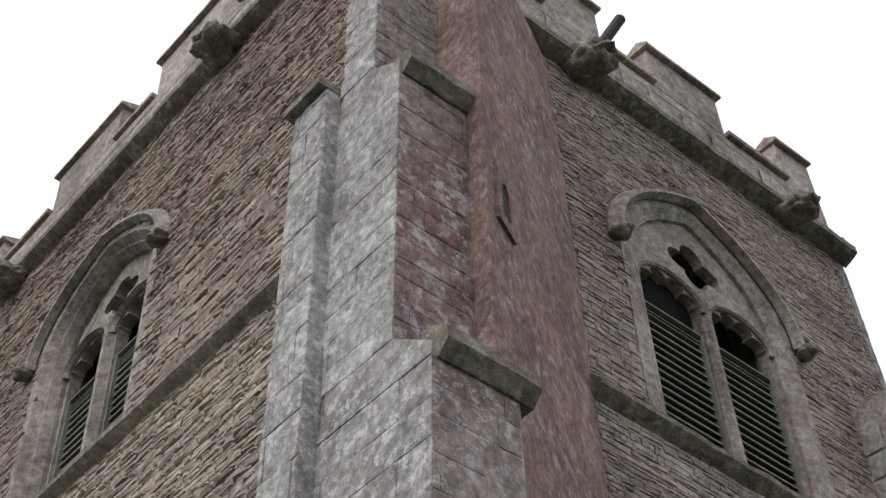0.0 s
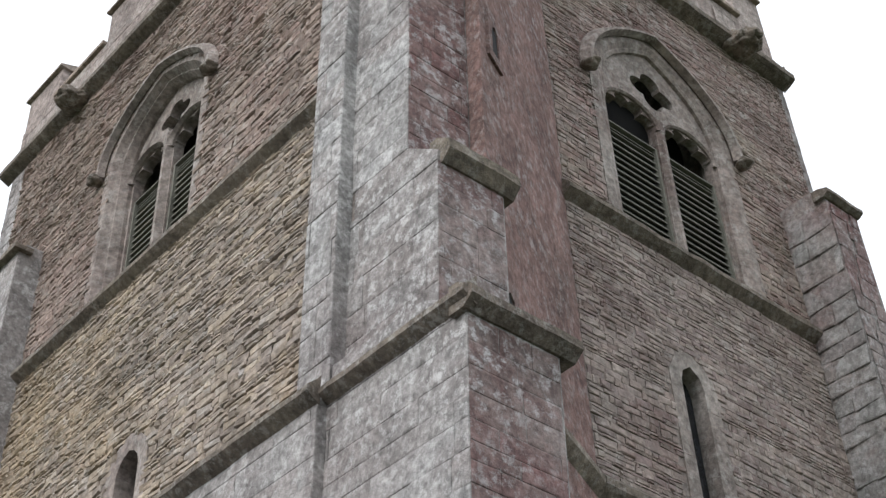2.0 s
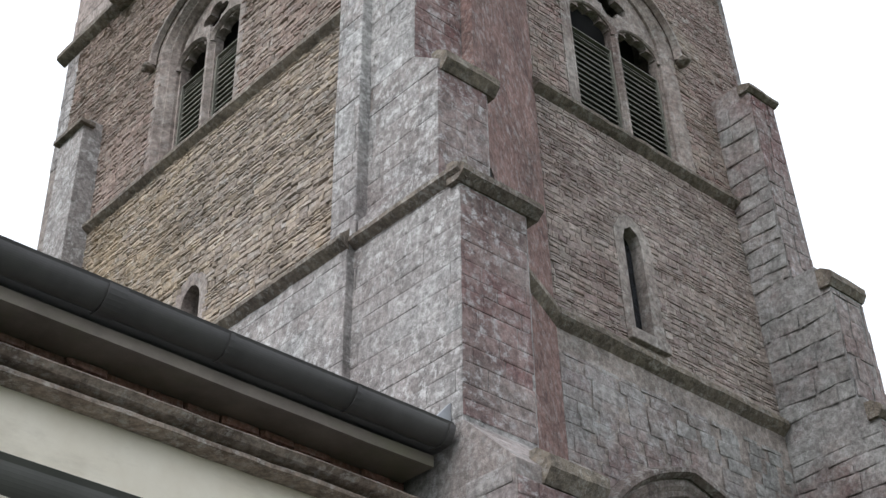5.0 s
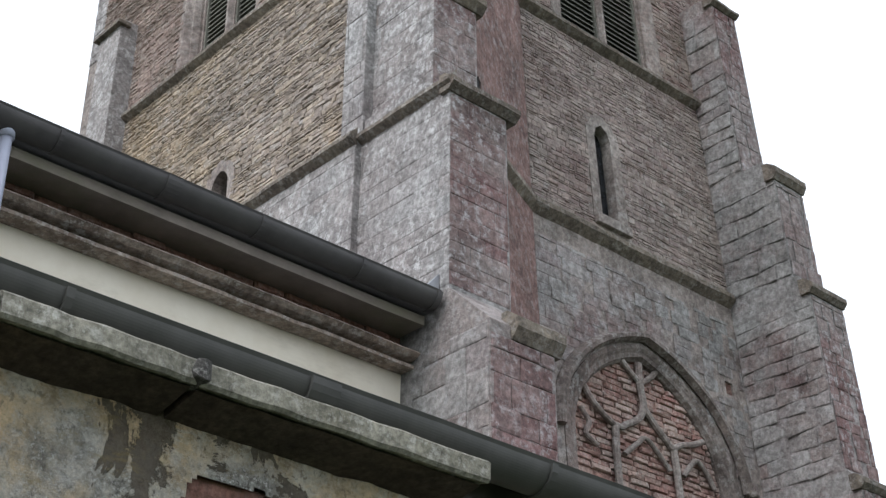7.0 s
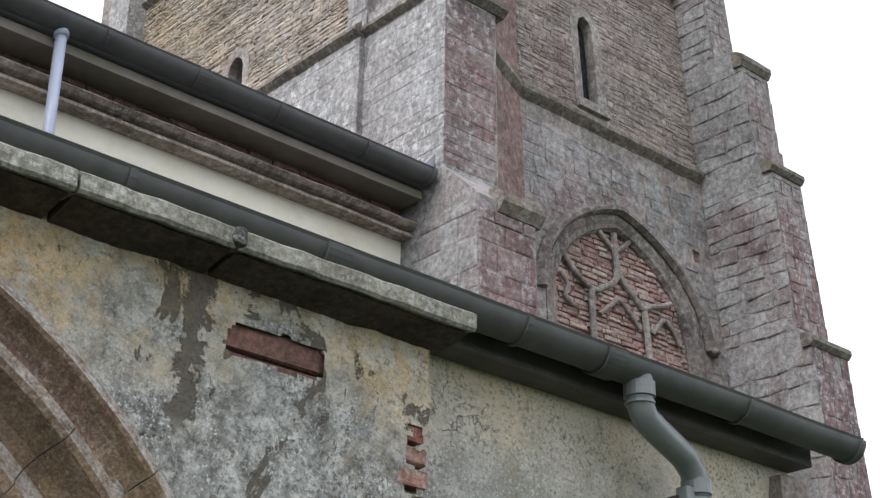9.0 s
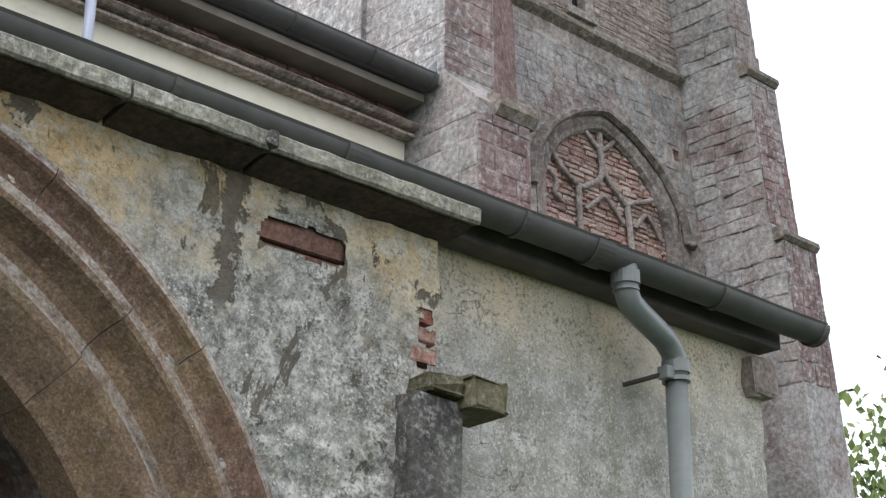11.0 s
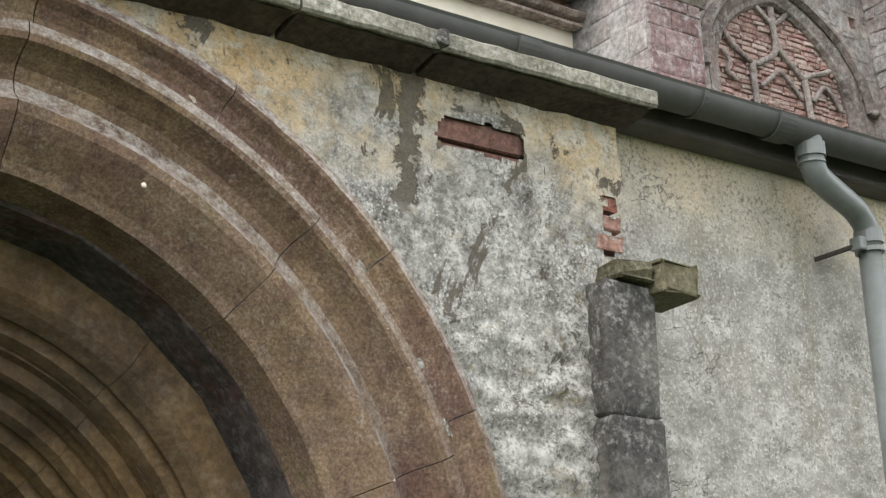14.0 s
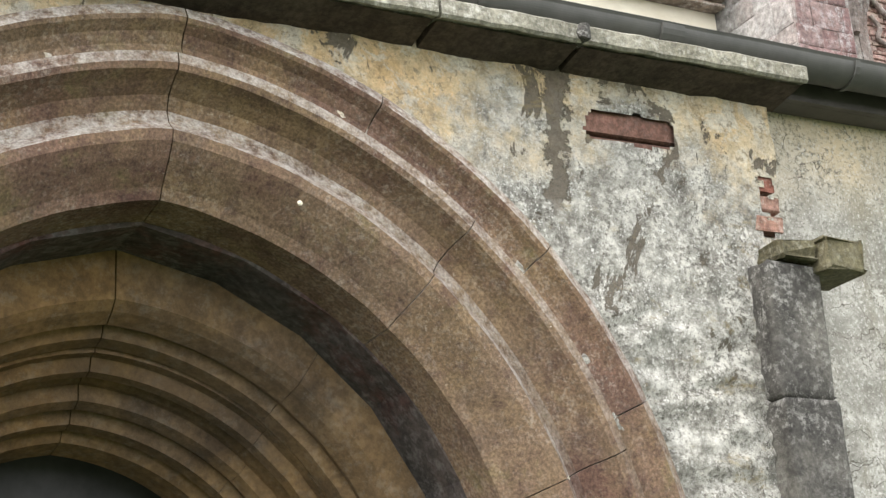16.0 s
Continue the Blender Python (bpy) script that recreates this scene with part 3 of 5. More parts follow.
def rect(u0, u1, v0, v1):
    return [(u0, v0), (u1, v0), (u1, v1), (u0, v1)]


def no_skip(u, v, du, dv):
    return False


# ---- ground ----
bm = bmesh.new()
bmesh.ops.create_grid(bm, x_segments=60, y_segments=60, size=900)
for v in bm.verts:
    v.co.z = GROUND_LEVEL + 0.1 * noise.noise(v.co * 0.02) - 0.1
single("ground", bm, mat_grass, "grassy churchyard ground reaching to the horizon", "ground", "structure")

# ---- tower ----
tower = thing("church_tower", ((XE + XW) / 2, (YS + YN) / 2, GROUND), "old ironstone church tower with battlements, rubble upper walls and ashlar buttresses", "tower")
MS, ME = basis((0, YS, 0), "s"), basis((XE, 0, 0), "e")

win_s = Arch(8.225, 0.92, 16.0, 1.70, Z_STR + 0.08)
win_e = Arch(-9.23, 0.83, 16.1, 1.4, Z_STR + 0.10)
lancet = Arch(7.91, 0.14, 12.15, 0.22, 11.08)
blocked = Arch(8.19, 1.24, 7.76, 1.66, 6.0)
slit = Arch(-8.85, 0.17, 11.36, 0.2, 10.8)

bm = bmesh.new()
plate(bm, rect(XE + 0.02, XW, GROUND, Z_COR + 0.1), [a.loop(0.0) for a in (win_s, lancet, blocked)] + [rect(9.50, 9.63, 9.25, 9.45)], -0.75, 0.0, MS)
wall_s = part("south_wall", bm, mat_core, tower)
bm = bmesh.new()
plate(bm, rect(-YN, -YS - 0.003, GROUND, Z_COR + 0.1), [a.loop(0.0) for a in (win_e, slit)], -0.75, 0.0, ME)
wall_e = part("east_wall", bm, mat_core, tower)
bm = bmesh.new()
box(bm, XW - 0.7, XW - 0.003, YS + 0.76, YN, GROUND, Z_COR + 0.1)
wall_w = part("west_wall", bm, mat_core, tower)
bm = bmesh.new()
box(bm, XE + 0.76, XW - 0.71, YN - 0.7, YN - 0.003, GROUND, Z_COR + 0.1)
part("north_wall", bm, mat_core, tower)
# unseen roof, added to keep daylight out of the hollow tower
bm = bmesh.new()
box(bm, XE + 0.3, XW - 0.3, YS + 0.3, YN - 0.3, Z_COR + 0.12, Z_COR + 0.3)
part("roof", bm, mat_lead, tower)
for z in (13.7, 10.4):
    bm = bmesh.new()
    box(bm, XE + 0.77, XW - 0.72, YS + 0.77, YN - 0.72, z, z + 0.15)
    part("floor", bm, mat_dark, tower)
bm = bmesh.new()
box(bm, 9.50, 9.63, YS + 0.14, YS + 0.2, 9.25, 9.45)
part("putlog_infill", bm, mat_brick_dark, tower)


def strip(bm, m, u0, u1, z, out, h, steps=24):
    """A weathered string course: sloped top, hollow under, run along u."""
    sec = [(0.0, z + h), (out * 0.25, z + h * 0.8), (out, z + h * 0.35), (out, z + h * 0.05), (out * 0.75, z - h * 0.1), (out * 0.45, z - h * 0.25), (0.0, z - h * 0.45)]
    mm = m @ Matrix(((1, 0, 0, 0), (0, 0, 1, 0), (0, 1, 0, 0), (0, 0, 0, 1)))
    extrude_x(bm, sec, u0, u1, steps, 0.006, mm)


def add_strip(m, u0, u1, z, out=0.10, h=0.17, name="string_course", mat=None):
    bm = bmesh.new()
    strip(bm, m, u0, u1, z, out, h, max(2, int(abs(u1 - u0) * 6)))
    return part(name, bm, mat or mat_string, tower)


# big south-east buttress with its set-offs, each stage a block
STAGES = [(GROUND, 7.3, 4.42), (7.85, Z_MID, YBUT), (Z_MID + 0.25, 12.05, 5.27), (12.3, 14.86, 5.56), (15.11, 18.8, 5.80)]
BX0, BX1 = XE - 0.005, 5.58
for i, (z0, z1, y) in enumerate(STAGES):
    bm = bmesh.new()
    yn = STAGES[i + 1][2] if i + 1 < len(STAGES) else YS
    rise = 0.55 if i == 0 else 0.25
    loop = [(y, z0), (YS - 0.003, z0), (YS - 0.003, z1 + rise), (yn, z1 + rise), (y, z1)] if i != len(STAGES) - 1 else [(y, z0), (YS - 0.003, z0), (YS - 0.003, z1 + 0.3), (y, z1)]
    vs = prism(bm, loop, 0.0, 1.0)
    for v in vs:
        a, b, w = v.co
        v.co = ((BX0 - (0.12 if i < 2 else 0.0)) + w * (BX1 - BX0 + (0.12 if i < 2 else 0.0)), a, b)
    part("buttress", bm, mat_ashlar if i > 0 else mat_ashlar_low, tower)
    if 0 < i < 4 or i == 0:
        bm = bmesh.new()
        zc = z1
        x0c, x1c = (BX0 - 0.17, BX1 + 0.08) if i == 1 else ((BX0 + 0.02, BX1 + 0.05) if i != 0 else (5.12, 5.62))
        sec = [(y - 0.09, zc - 0.02), (y - 0.09, zc + 0.05), (y + 0.03, zc + 0.14), (y + 0.1, zc + 0.14), (y + 0.1, zc - 0.1), (y - 0.02, zc - 0.1)]
        extrude_x(bm, sec, x0c, x1c, 5, 0.006)
        part("set_off_cap", bm, mat_string, tower)

# canted stair wall between buttress and south face
bm = bmesh.new()
rings = [[bm.verts.new((x, y, GROUND + 19.7 * k / 60)) for x, y in ((BX1 + 0.001, 5.42), (6.14, 5.758), (6.70, YS - 0.004), (BX1 + 0.001, YS - 0.004))] for k in range(61)]
for lo, hi in zip(rings, rings[1:]):
    for i in range(4):
        bm.faces.new((lo[i], lo[(i + 1) % 4], hi[(i + 1) % 4], hi[i]))
bm.faces.new(rings[0][::-1])
bm.faces.new(rings[-1])
part("stair_cant", bm, mat_cant, tower)
CANT_A = math.degrees(math.atan2(YS - 5.42, 6.70 - BX1))
MC = turned((BX1, 5.42, 0), CANT_A)
CANT_L = math.hypot(6.70 - BX1, YS - 5.42)
add_strip(MC, -0.02, CANT_L, Z_MIDS, 0.07, 0.16)
for z in (14.1, 11.3, 8.9):
    bm = bmesh.new()
    plate(bm, rect(0.10, 0.30, z - 0.22, z + 0.24), [Arch(0.20, 0.05, z + 0.08, 0.08, z - 0.14).loop(0, 5)], 0.0, 0.022, MC)
    loop_w = part("stair_light", bm, mat_cant, tower)
    # sheet on the solid wall, coloured black to pass for a shaded hole
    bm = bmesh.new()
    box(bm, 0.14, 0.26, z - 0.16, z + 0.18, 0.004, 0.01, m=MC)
    part("black_sheet", bm, mat_dark, loop_w)

# west buttress of the south face, and the one at the far end of the east face
WEST_STAGES = ((GROUND, 7.6, 4.90, 0.50), (7.82, Z_MID, 5.05, 0.28), (Z_MID + 0.22, 12.1, 5.22, 0.12), (12.32, 15.1, 5.62, 0.0))
for (z0, z1, y, more) in WEST_STAGES:
    bm = bmesh.new()
    prism(bm, [(y, z0), (YS - 0.003, z0), (YS - 0.003, z1 + 0.22), (y + 0.12, z1 + 0.22), (y, z1)], 0.0, 1.0)
    for v in bm.verts:
        a, b, w = v.co
        v.co = (9.83 + (0.57 + more) * w, a, b)
    part("buttress", bm, mat_ashlar_low, tower)
    bm = bmesh.new()
    sec = [(y - 0.07, z1 - 0.02), (y - 0.07, z1 + 0.05), (y + 0.03, z1 + 0.13), (y + 0.1, z1 + 0.13), (y + 0.1, z1 - 0.09), (y - 0.02, z1 - 0.09)]
    extrude_x(bm, sec, 9.79, 10.45 + more, 5, 0.005)
    part("set_off_cap", bm, mat_string, tower)
bm = bmesh.new()
prism(bm, [(4.72, GROUND), (XE - 0.003, GROUND), (XE - 0.003, 15.55), (4.82, 15.55), (4.74, 15.3)], 11.27, 11.82)
for v in bm.verts:
    x, z, y = v.co
    v.co = (x, y, z)
part("buttress", bm, mat_ashlar, tower)
bm = bmesh.new()
box(bm, 4.66, 4.88, 11.21, 11.88, 15.3, 15.42, 0.015)
part("set_off_cap", bm, mat_string, tower)

# pilaster on the east face
bm = bmesh.new()
prism(bm, [(4.91, Z_MID), (XE - 0.003, Z_MID), (XE - 0.003, 15.45), (4.91, 15.25)], 6.25, 6.66)
for v in bm.verts:
    x, z, y = v.co
    v.co = (x, y, z)
part("pilaster", bm, mat_ashlar, tower)
bm = bmesh.new()
box(bm, 4.83, XE - 0.003, 6.22, 6.70, 15.22, 15.36, 0.02)
part("set_off_cap", bm, mat_string, tower)
# proud lower stage of the east face
bm = bmesh.new()
box(bm, XE - 0.20, XE - 0.003, 6.25, 9.6, 7.0, Z_MID - 0.02)
part("lower_stage", bm, mat_ashlar, tower)

add_strip(MS, 6.68, 9.84, Z_STR)
add_strip(ME, -11.27, -6.67, Z_STR)
add_strip(MS, 6.68, 9.84, Z_MIDS)
add_strip(basis((XE - 0.19, 0, 0), "e"), -9.6, -6.20, Z_MID)
add_strip(ME, -11.2, -9.62, Z_MID)
add_strip(basis((XE - 0.11, 0, 0), "e"), -6.20, -YBUT + 0.06, Z_MID)
# cornice under the parapet
add_strip(MS, XE - 0.1, XW + 0.12, Z_COR, 0.15, 0.26, "cornice")
add_strip(ME, -YN - 0.12, -YS + 0.1, Z_COR, 0.15, 0.26, "cornice")
add_strip(basis((XW, 0, 0), "e") @ Matrix.Diagonal((1, 1, -1, 1)), -YN, -YS + 0.1, Z_COR, 0.15, 0.26, "cornice")

# parapet with merlons
for m, u0, u1 in ((MS, XE, XW), (ME, -YN, -YS)):
    bm = bmesh.new()
    box(bm, u0, u1, Z_COR + 0.1, 20.216, -0.38 if m is MS else -0.377, 0.0, m=m)
    part("parapet", bm, mat_parapet, tower)


def merlon(m, u0, u1, z0=20.22, z1=20.80):
    bm = bmesh.new()
    box(bm, u0, u1, z0, z1, -0.36, -0.004, 0.015, m=m, wob=0.006)
    body = part("merlon", bm, mat_parapet, tower)
    bm = bmesh.new()
    prism(bm, [(0.05, z1), (0.05, z1 + 0.035), (-0.18, z1 + 0.12), (-0.41, z1 + 0.035), (-0.41, z1)], u0 - 0.04, u1 + 0.04)
    for v in bm.verts:
        w, z, u = v.co
        v.co = m @ Vector((u, z, w))
    part("coping", bm, mat_moulding, body)


for u0, u1 in ((XE + 0.0, 6.15), (6.75, 7.5), (8.2, 9.2), (10.15, XW)):
    merlon(MS, u0, u1)
for u0, u1 in ((-YN, -11.85), (-10.75, -9.6), (-8.95, -7.75), (-7.2, -YS - 0.4)):
    merlon(ME, u0, u1)
for m, u0, u1 in ((MS, XE, XW), (ME, -YN, -YS)):
    for a, b in ((6.15, 6.75), (7.5, 8.2), (9.2, 10.15)) if m is MS else ((-11.85, -10.75), (-9.6, -8.95), (-7.75, -7.2)):
        bm = bmesh.new()
        box(bm, a + 0.002, b - 0.002, 20.22, 20.29, -0.42, 0.05, 0.015, m=m)
        part("crenel_coping", bm, mat_moulding, tower)


def gargoyle(m, u, z, size=0.2, pipe=False):
    """A worn carved spout: lumpy block with a round mouth."""
    bm = bmesh.new()
    bmesh.ops.create_icosphere(bm, subdivisions=4, radius=1.0)
    for v in bm.verts:
        p = v.co.copy()
        q = Vector((p.x * size, p.y * size * 1.05, p.z * size * 1.25))
        q += p * size * (0.35 * noise.noise(p * 2.3 + Vector((u, z, 0))) + 0.12 * noise.noise(p * 6.0))
        d = math.hypot(p.x - 0.05, p.y + 0.1)
        if p.z > 0.3 and d < 0.34:
            q.z -= size * 0.9 * (1 - (d / 0.34) ** 4)
        v.co = m @ (q + Vector((u, z, size * 0.7)))
    ob = part("gargoyle", bm, mat_string, tower, smooth=True)
    if pipe:
        bm = bmesh.new()
        a = m @ Vector((u, z + 0.1, size * 1.2))
        b = m @ Vector((u + 0.12, z + 0.45, size * 2.2))
        tube(bm, [a, b], 0.05, 10)
        part("spout", bm, mat_iron, ob)


gargoyle(MS, 7.05, Z_COR - 0.05, 0.20, True)
gargoyle(MS, 9.75, Z_COR - 0.05, 0.19)
gargoyle(ME, -7.75, Z_COR - 0.05, 0.19)
gargoyle(ME, -11.05, Z_COR - 0.05, 0.18)


# ---- belfry windows ----
def cusped(c, a, s, r, z0, n=7, cusp=0.32):
    """A cinquefoil-headed light."""
    arch = Arch(c, a, s, r, z0)
    out = [(c + a, z0)]
    steps = 40
    legs = (s - z0) / (s - z0 + arch.R * math.acos(max(-1, min(1, arch.k / arch.R))))
    for i in range(steps + 1):
        f = legs + (2 - 2 * legs) * i / steps
        lobe = abs(math.sin(math.pi * 4 * i / steps))
        d = -cusp * a * (1 - lobe ** 0.6) if 2 < i < steps - 2 else 0.0
        out.append(arch.point(f, d))
    out.append((c - a, z0))
    return out


def belfry_window(m, arch, label):
    """Deep moulded jambs, hood, mullion, tracery and slatted louvres."""
    w = part("belfry_window", bmesh.new(), mat_dress, tower, label)
    bm = bmesh.new()
    band(bm, arch, [(0.07, 0.012), (-0.03, 0.012), (-0.09, -0.07), (-0.11, -0.07), (-0.15, -0.15), (-0.15, -0.36), (0.07, -0.01)], m=m)
    part("moulded_jamb", bm, mat_dress, w)
    hood = Arch(arch.c, arch.a, arch.s, arch.r, arch.s - 0.12)
    bm = bmesh.new()
    band(bm, hood, [(0.10, 0.0), (0.19, 0.0), (0.19, 0.03), (0.13, 0.10), (0.09, 0.10), (0.06, 0.03)], m=m)
    part("hood_mould", bm, mat_dress, w)
    for sgn in (-1, 1):
        bm = bmesh.new()
        bmesh.ops.create_icosphere(bm, subdivisions=3, radius=0.085)
        for v in bm.verts:
            v.co = m @ (v.co * (1 + 0.45 * noise.noise(v.co * 16 + Vector((sgn, 3, 1)))) + Vector((arch.c + sgn * (arch.a + 0.14), hood.z0 - 0.06, 0.09)))
        part("head_stop", bm, mat_string, w, smooth=True)
    ai = arch.a - 0.145
    inner = Arch(arch.c, ai, arch.s, math.sqrt((arch.R - 0.145) ** 2 - arch.k ** 2), arch.z0)
    lw = ai / 2 - 0.05
    lc = (arch.c - ai / 2 - 0.01, arch.c + ai / 2 + 0.01)
    ls = arch.s - 0.36
    eye = []
    for i in range(32):
        t = 2 * math.pi * i / 32
        rr = 0.165 * arch.r * (0.72 + 0.42 * abs(math.cos(2 * t)))
        eye.append((arch.c + rr * math.cos(t) * 0.95, arch.s + 0.36 * arch.r + rr * 1.35 * math.sin(t)))
    holes = [cusped(c, lw, ls, 0.38, arch.z0 + 0.02) for c in lc] + [eye]
    bm = bmesh.new()
    plate(bm, inner.loop(0.02), holes, -0.30, -0.19, m)
    part("tracery", bm, mat_dress, w)
    bm = bmesh.new()
    prism(bm, [(arch.c - 0.055, -0.205), (arch.c - 0.02, -0.12), (arch.c + 0.02, -0.12), (arch.c + 0.055, -0.205)], arch.z0, arch.s - 0.05)
    for v in bm.verts:
        u, ww, z = v.co
        v.co = m @ Vector((u, z, ww))
    part("mullion", bm, mat_dress, w)
    for c in lc:
        bm = bmesh.new()
        band(bm, Arch(c, lw, ls, 0.38, ls - 0.05), [(0.0, -0.192), (0.035, -0.192), (0.05, -0.165), (0.03, -0.125), (0.0, -0.165)], m=m)
        part("light_moulding", bm, mat_dress, w)
        frame_ob = part("louvre_frame", bmesh_frame(c, lw, arch.z0, arch.z0 + 0.74 * (ls - arch.z0), m), mat_louvre, w)
        z = arch.z0 + 0.06
        while z < arch.z0 + 0.70 * (ls - arch.z0):
            bm = bmesh.new()
            prism(bm, [(-0.24, z), (-0.24, z + 0.016), (-0.33, z + 0.07), (-0.33, z + 0.054)], c - lw + 0.004, c + lw - 0.004)
            for v in bm.verts:
                ww, zz, u = v.co
                v.co = m @ Vector((u, zz, ww))
            part("slat", bm, mat_louvre, w)
            z += 0.072
    # near-black sheet painted as the dark of the room behind the louvres
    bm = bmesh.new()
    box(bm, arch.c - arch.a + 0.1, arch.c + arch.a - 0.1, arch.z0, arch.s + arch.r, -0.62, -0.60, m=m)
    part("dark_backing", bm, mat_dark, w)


def bmesh_frame(c, lw, z0, z1, m):
    bm = bmesh.new()
    plate(bm, rect(c - lw - 0.01, c + lw + 0.01, z0 + 0.01, z1), [rect(c - lw + 0.025, c + lw - 0.025, z0 + 0.04, z1 - 0.03)], -0.27, -0.215, m)
    return bm


belfry_window(MS, win_s, "two-light belfry window with cusped tracery and wooden louvres")
belfry_window(ME, win_e, "two-light belfry window with stained reveals and wooden louvres")

# lancet and little east window
for m, a, lab in ((MS, lancet, "narrow lancet window with dark glass"), (ME, slit, "small round-headed opening in the east wall")):
    w = part("lancet_window", bmesh.new(), mat_dress, tower, lab)
    bm = bmesh.new()
    band(bm, a, [(-0.012, 0.006), (0.13, 0.014), (0.13, -0.1), (0.0, -0.35), (-0.012, -0.12)], m=m, n=20)
    part("surround", bm, mat_dress, w)
    # dark glass in the lancet; in the slit a black sheet for its shade
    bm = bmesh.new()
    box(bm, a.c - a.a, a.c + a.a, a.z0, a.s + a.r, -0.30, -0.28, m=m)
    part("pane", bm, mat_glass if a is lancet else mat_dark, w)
bm = bmesh.new()
box(bm, 7.64, 8.18, 10.96, 11.08, -0.1, 0.07, 0.012, m=MS)
part("sill", bm, mat_dress, tower)

# ---- blocked window with old tracery and brick infill ----
bw = part("blocked_window", bmesh.new(), mat_dress_low, tower, "pointed window blocked with red brick behind old tracery")
bm = bmesh.new()
band(bm, blocked, [(0.01, 0.010), (-0.05, 0.010), (-0.10, -0.07), (-0.16, -0.10), (-0.20, -0.20), (-0.20, -0.36), (0.01, -0.36)], m=MS)
part("moulded_jamb", bm, mat_dress_low, bw)
hood = Arch(blocked.c, blocked.a, blocked.s, blocked.r, 7.72)
bm = bmesh.new()
band(bm, hood, [(0.06, 0.0), (0.17, 0.0), (0.17, 0.03), (0.12, 0.10), (0.07, 0.10), (0.03, 0.03)], m=MS)
part("hood_mould", bm, mat_dress_low, bw)
bm = bmesh.new()
bmesh.ops.create_icosphere(bm, subdivisions=3, radius=0.07)
for v in bm.verts:
    v.co = MS @ (v.co * (1 + 0.4 * noise.noise(v.co * 18)) + Vector((blocked.c + blocked.a + 0.12, 7.70, 0.08)))
part("head_stop", bm, mat_string, bw, smooth=True)
bm = bmesh.new()
box(bm, blocked.c - 1.1, blocked.c + 1.1, 6.0, 9.4, -0.40, -0.27, m=MS)
infill = part("infill", bm, mat_infill, bw)


def bar(pts, r, name="tracery_bar"):
    """A curved stone bar of the tracery, with a worn angular section."""
    bm = bmesh.new()
    fine = []
    ends = [pts[0]] + pts + [pts[-1]]
    for p0, p1, p2, p3 in zip(ends, ends[1:], ends[2:], ends[3:]):
        for t in (0.0, 0.25, 0.5, 0.75):
            fine.append(tuple(0.5 * (2 * b + (c - a) * t + (2 * a - 5 * b + 4 * c - d) * t * t + (3 * b - a - 3 * c + d) * t ** 3) for a, b, c, d in zip(p0, p1, p2, p3)))
    fine.append(pts[-1])
    tube(bm, [MS @ Vector((u, v, -0.19)) for u, v in [(CB + (p - CB) * 1.36, 7.76 + (q - 8.05) * 1.34) for p, q in fine]], r, 8)
    part(name, bm, mat_dress, bw)


CB = blocked.c
bar([(CB - 0.02, 9.10), (CB - 0.03, 8.86), (CB - 0.02, 8.62), (CB - 0.10, 8.45), (CB - 0.28, 8.30), (CB - 0.36, 8.1), (CB - 0.36, 6.3)], 0.044)
bar([(CB - 0.02, 8.62), (CB + 0.10, 8.45), (CB + 0.24, 8.28), (CB + 0.27, 8.1), (CB + 0.27, 6.3)], 0.044)
bar([(CB - 0.26, 9.12), (CB - 0.14, 8.98), (CB - 0.03, 8.88)], 0.036)
bar([(CB + 0.18, 9.10), (CB + 0.09, 8.98), (CB - 0.02, 8.88)], 0.036)
bar([(CB - 0.68, 8.66), (CB - 0.58, 8.48), (CB - 0.46, 8.36), (CB - 0.32, 8.27)], 0.040)
bar([(CB + 0.62, 8.5), (CB + 0.50, 8.42), (CB + 0.36, 8.36), (CB + 0.25, 8.27)], 0.040)
bar([(CB - 0.70, 8.35), (CB - 0.62, 8.22), (CB - 0.66, 8.08), (CB - 0.55, 8.0)], 0.032, "cusp")
bar([(CB - 0.28, 8.02), (CB - 0.12, 8.2), (CB - 0.04, 8.28), (CB + 0.06, 8.2), (CB + 0.2, 8.02)], 0.032, "cusp")
bar([(CB + 0.34, 8.02), (CB + 0.46, 8.2), (CB + 0.53, 8.25), (CB + 0.62, 8.14), (CB + 0.68, 8.0)], 0.032, "cusp")

# ---- nave clerestory ----
YC0 = 5.60
nave = thing("nave", (1.0, YC0 + 2, GROUND), "cream clerestory wall under moulded stone and brick eaves", "building")
bm = bmesh.new()
box(bm, -8.0, XE - 0.13, YC0, YC0 + 0.5, 5.4, 7.380)
part("clerestory_wall", bm, mat_cream, nave)
bm = bmesh.new()
box(bm, -8.0, XE - 0.135, YC0 + 0.01, YC0 + 0.49, 7.384, 7.820)
brick_back = part("brick_band", bm, mat_brick_dark, nave)
bm = bmesh.new()
sec = [(YC0 + 0.0, 7.340), (YC0 - 0.10, 7.340), (YC0 - 0.10, 7.379), (YC0 - 0.06, 7.395), (YC0 - 0.05, 7.418), (YC0 - 0.12, 7.441), (YC0 - 0.15, 7.480), (YC0 - 0.13, 7.519), (YC0 - 0.06, 7.543), (YC0 - 0.06, 7.574), (YC0, 7.574)]
extrude_x(bm, sec, -8.0, XE - 0.13, 90, 0.003)
part("stone_moulding", bm, mat_moulding, nave)
bm = bmesh.new()
extrude_x(bm, [(YC0 - 0.2, 7.715), (YC0 - 0.2, 7.810), (YC0 - 0.17, 7.820), (YC0, 7.820), (YC0, 7.715)], -8.0, XE - 0.16, 30, 0.004)
part("fascia", bm, mat_fascia, nave)
bm = bmesh.new()
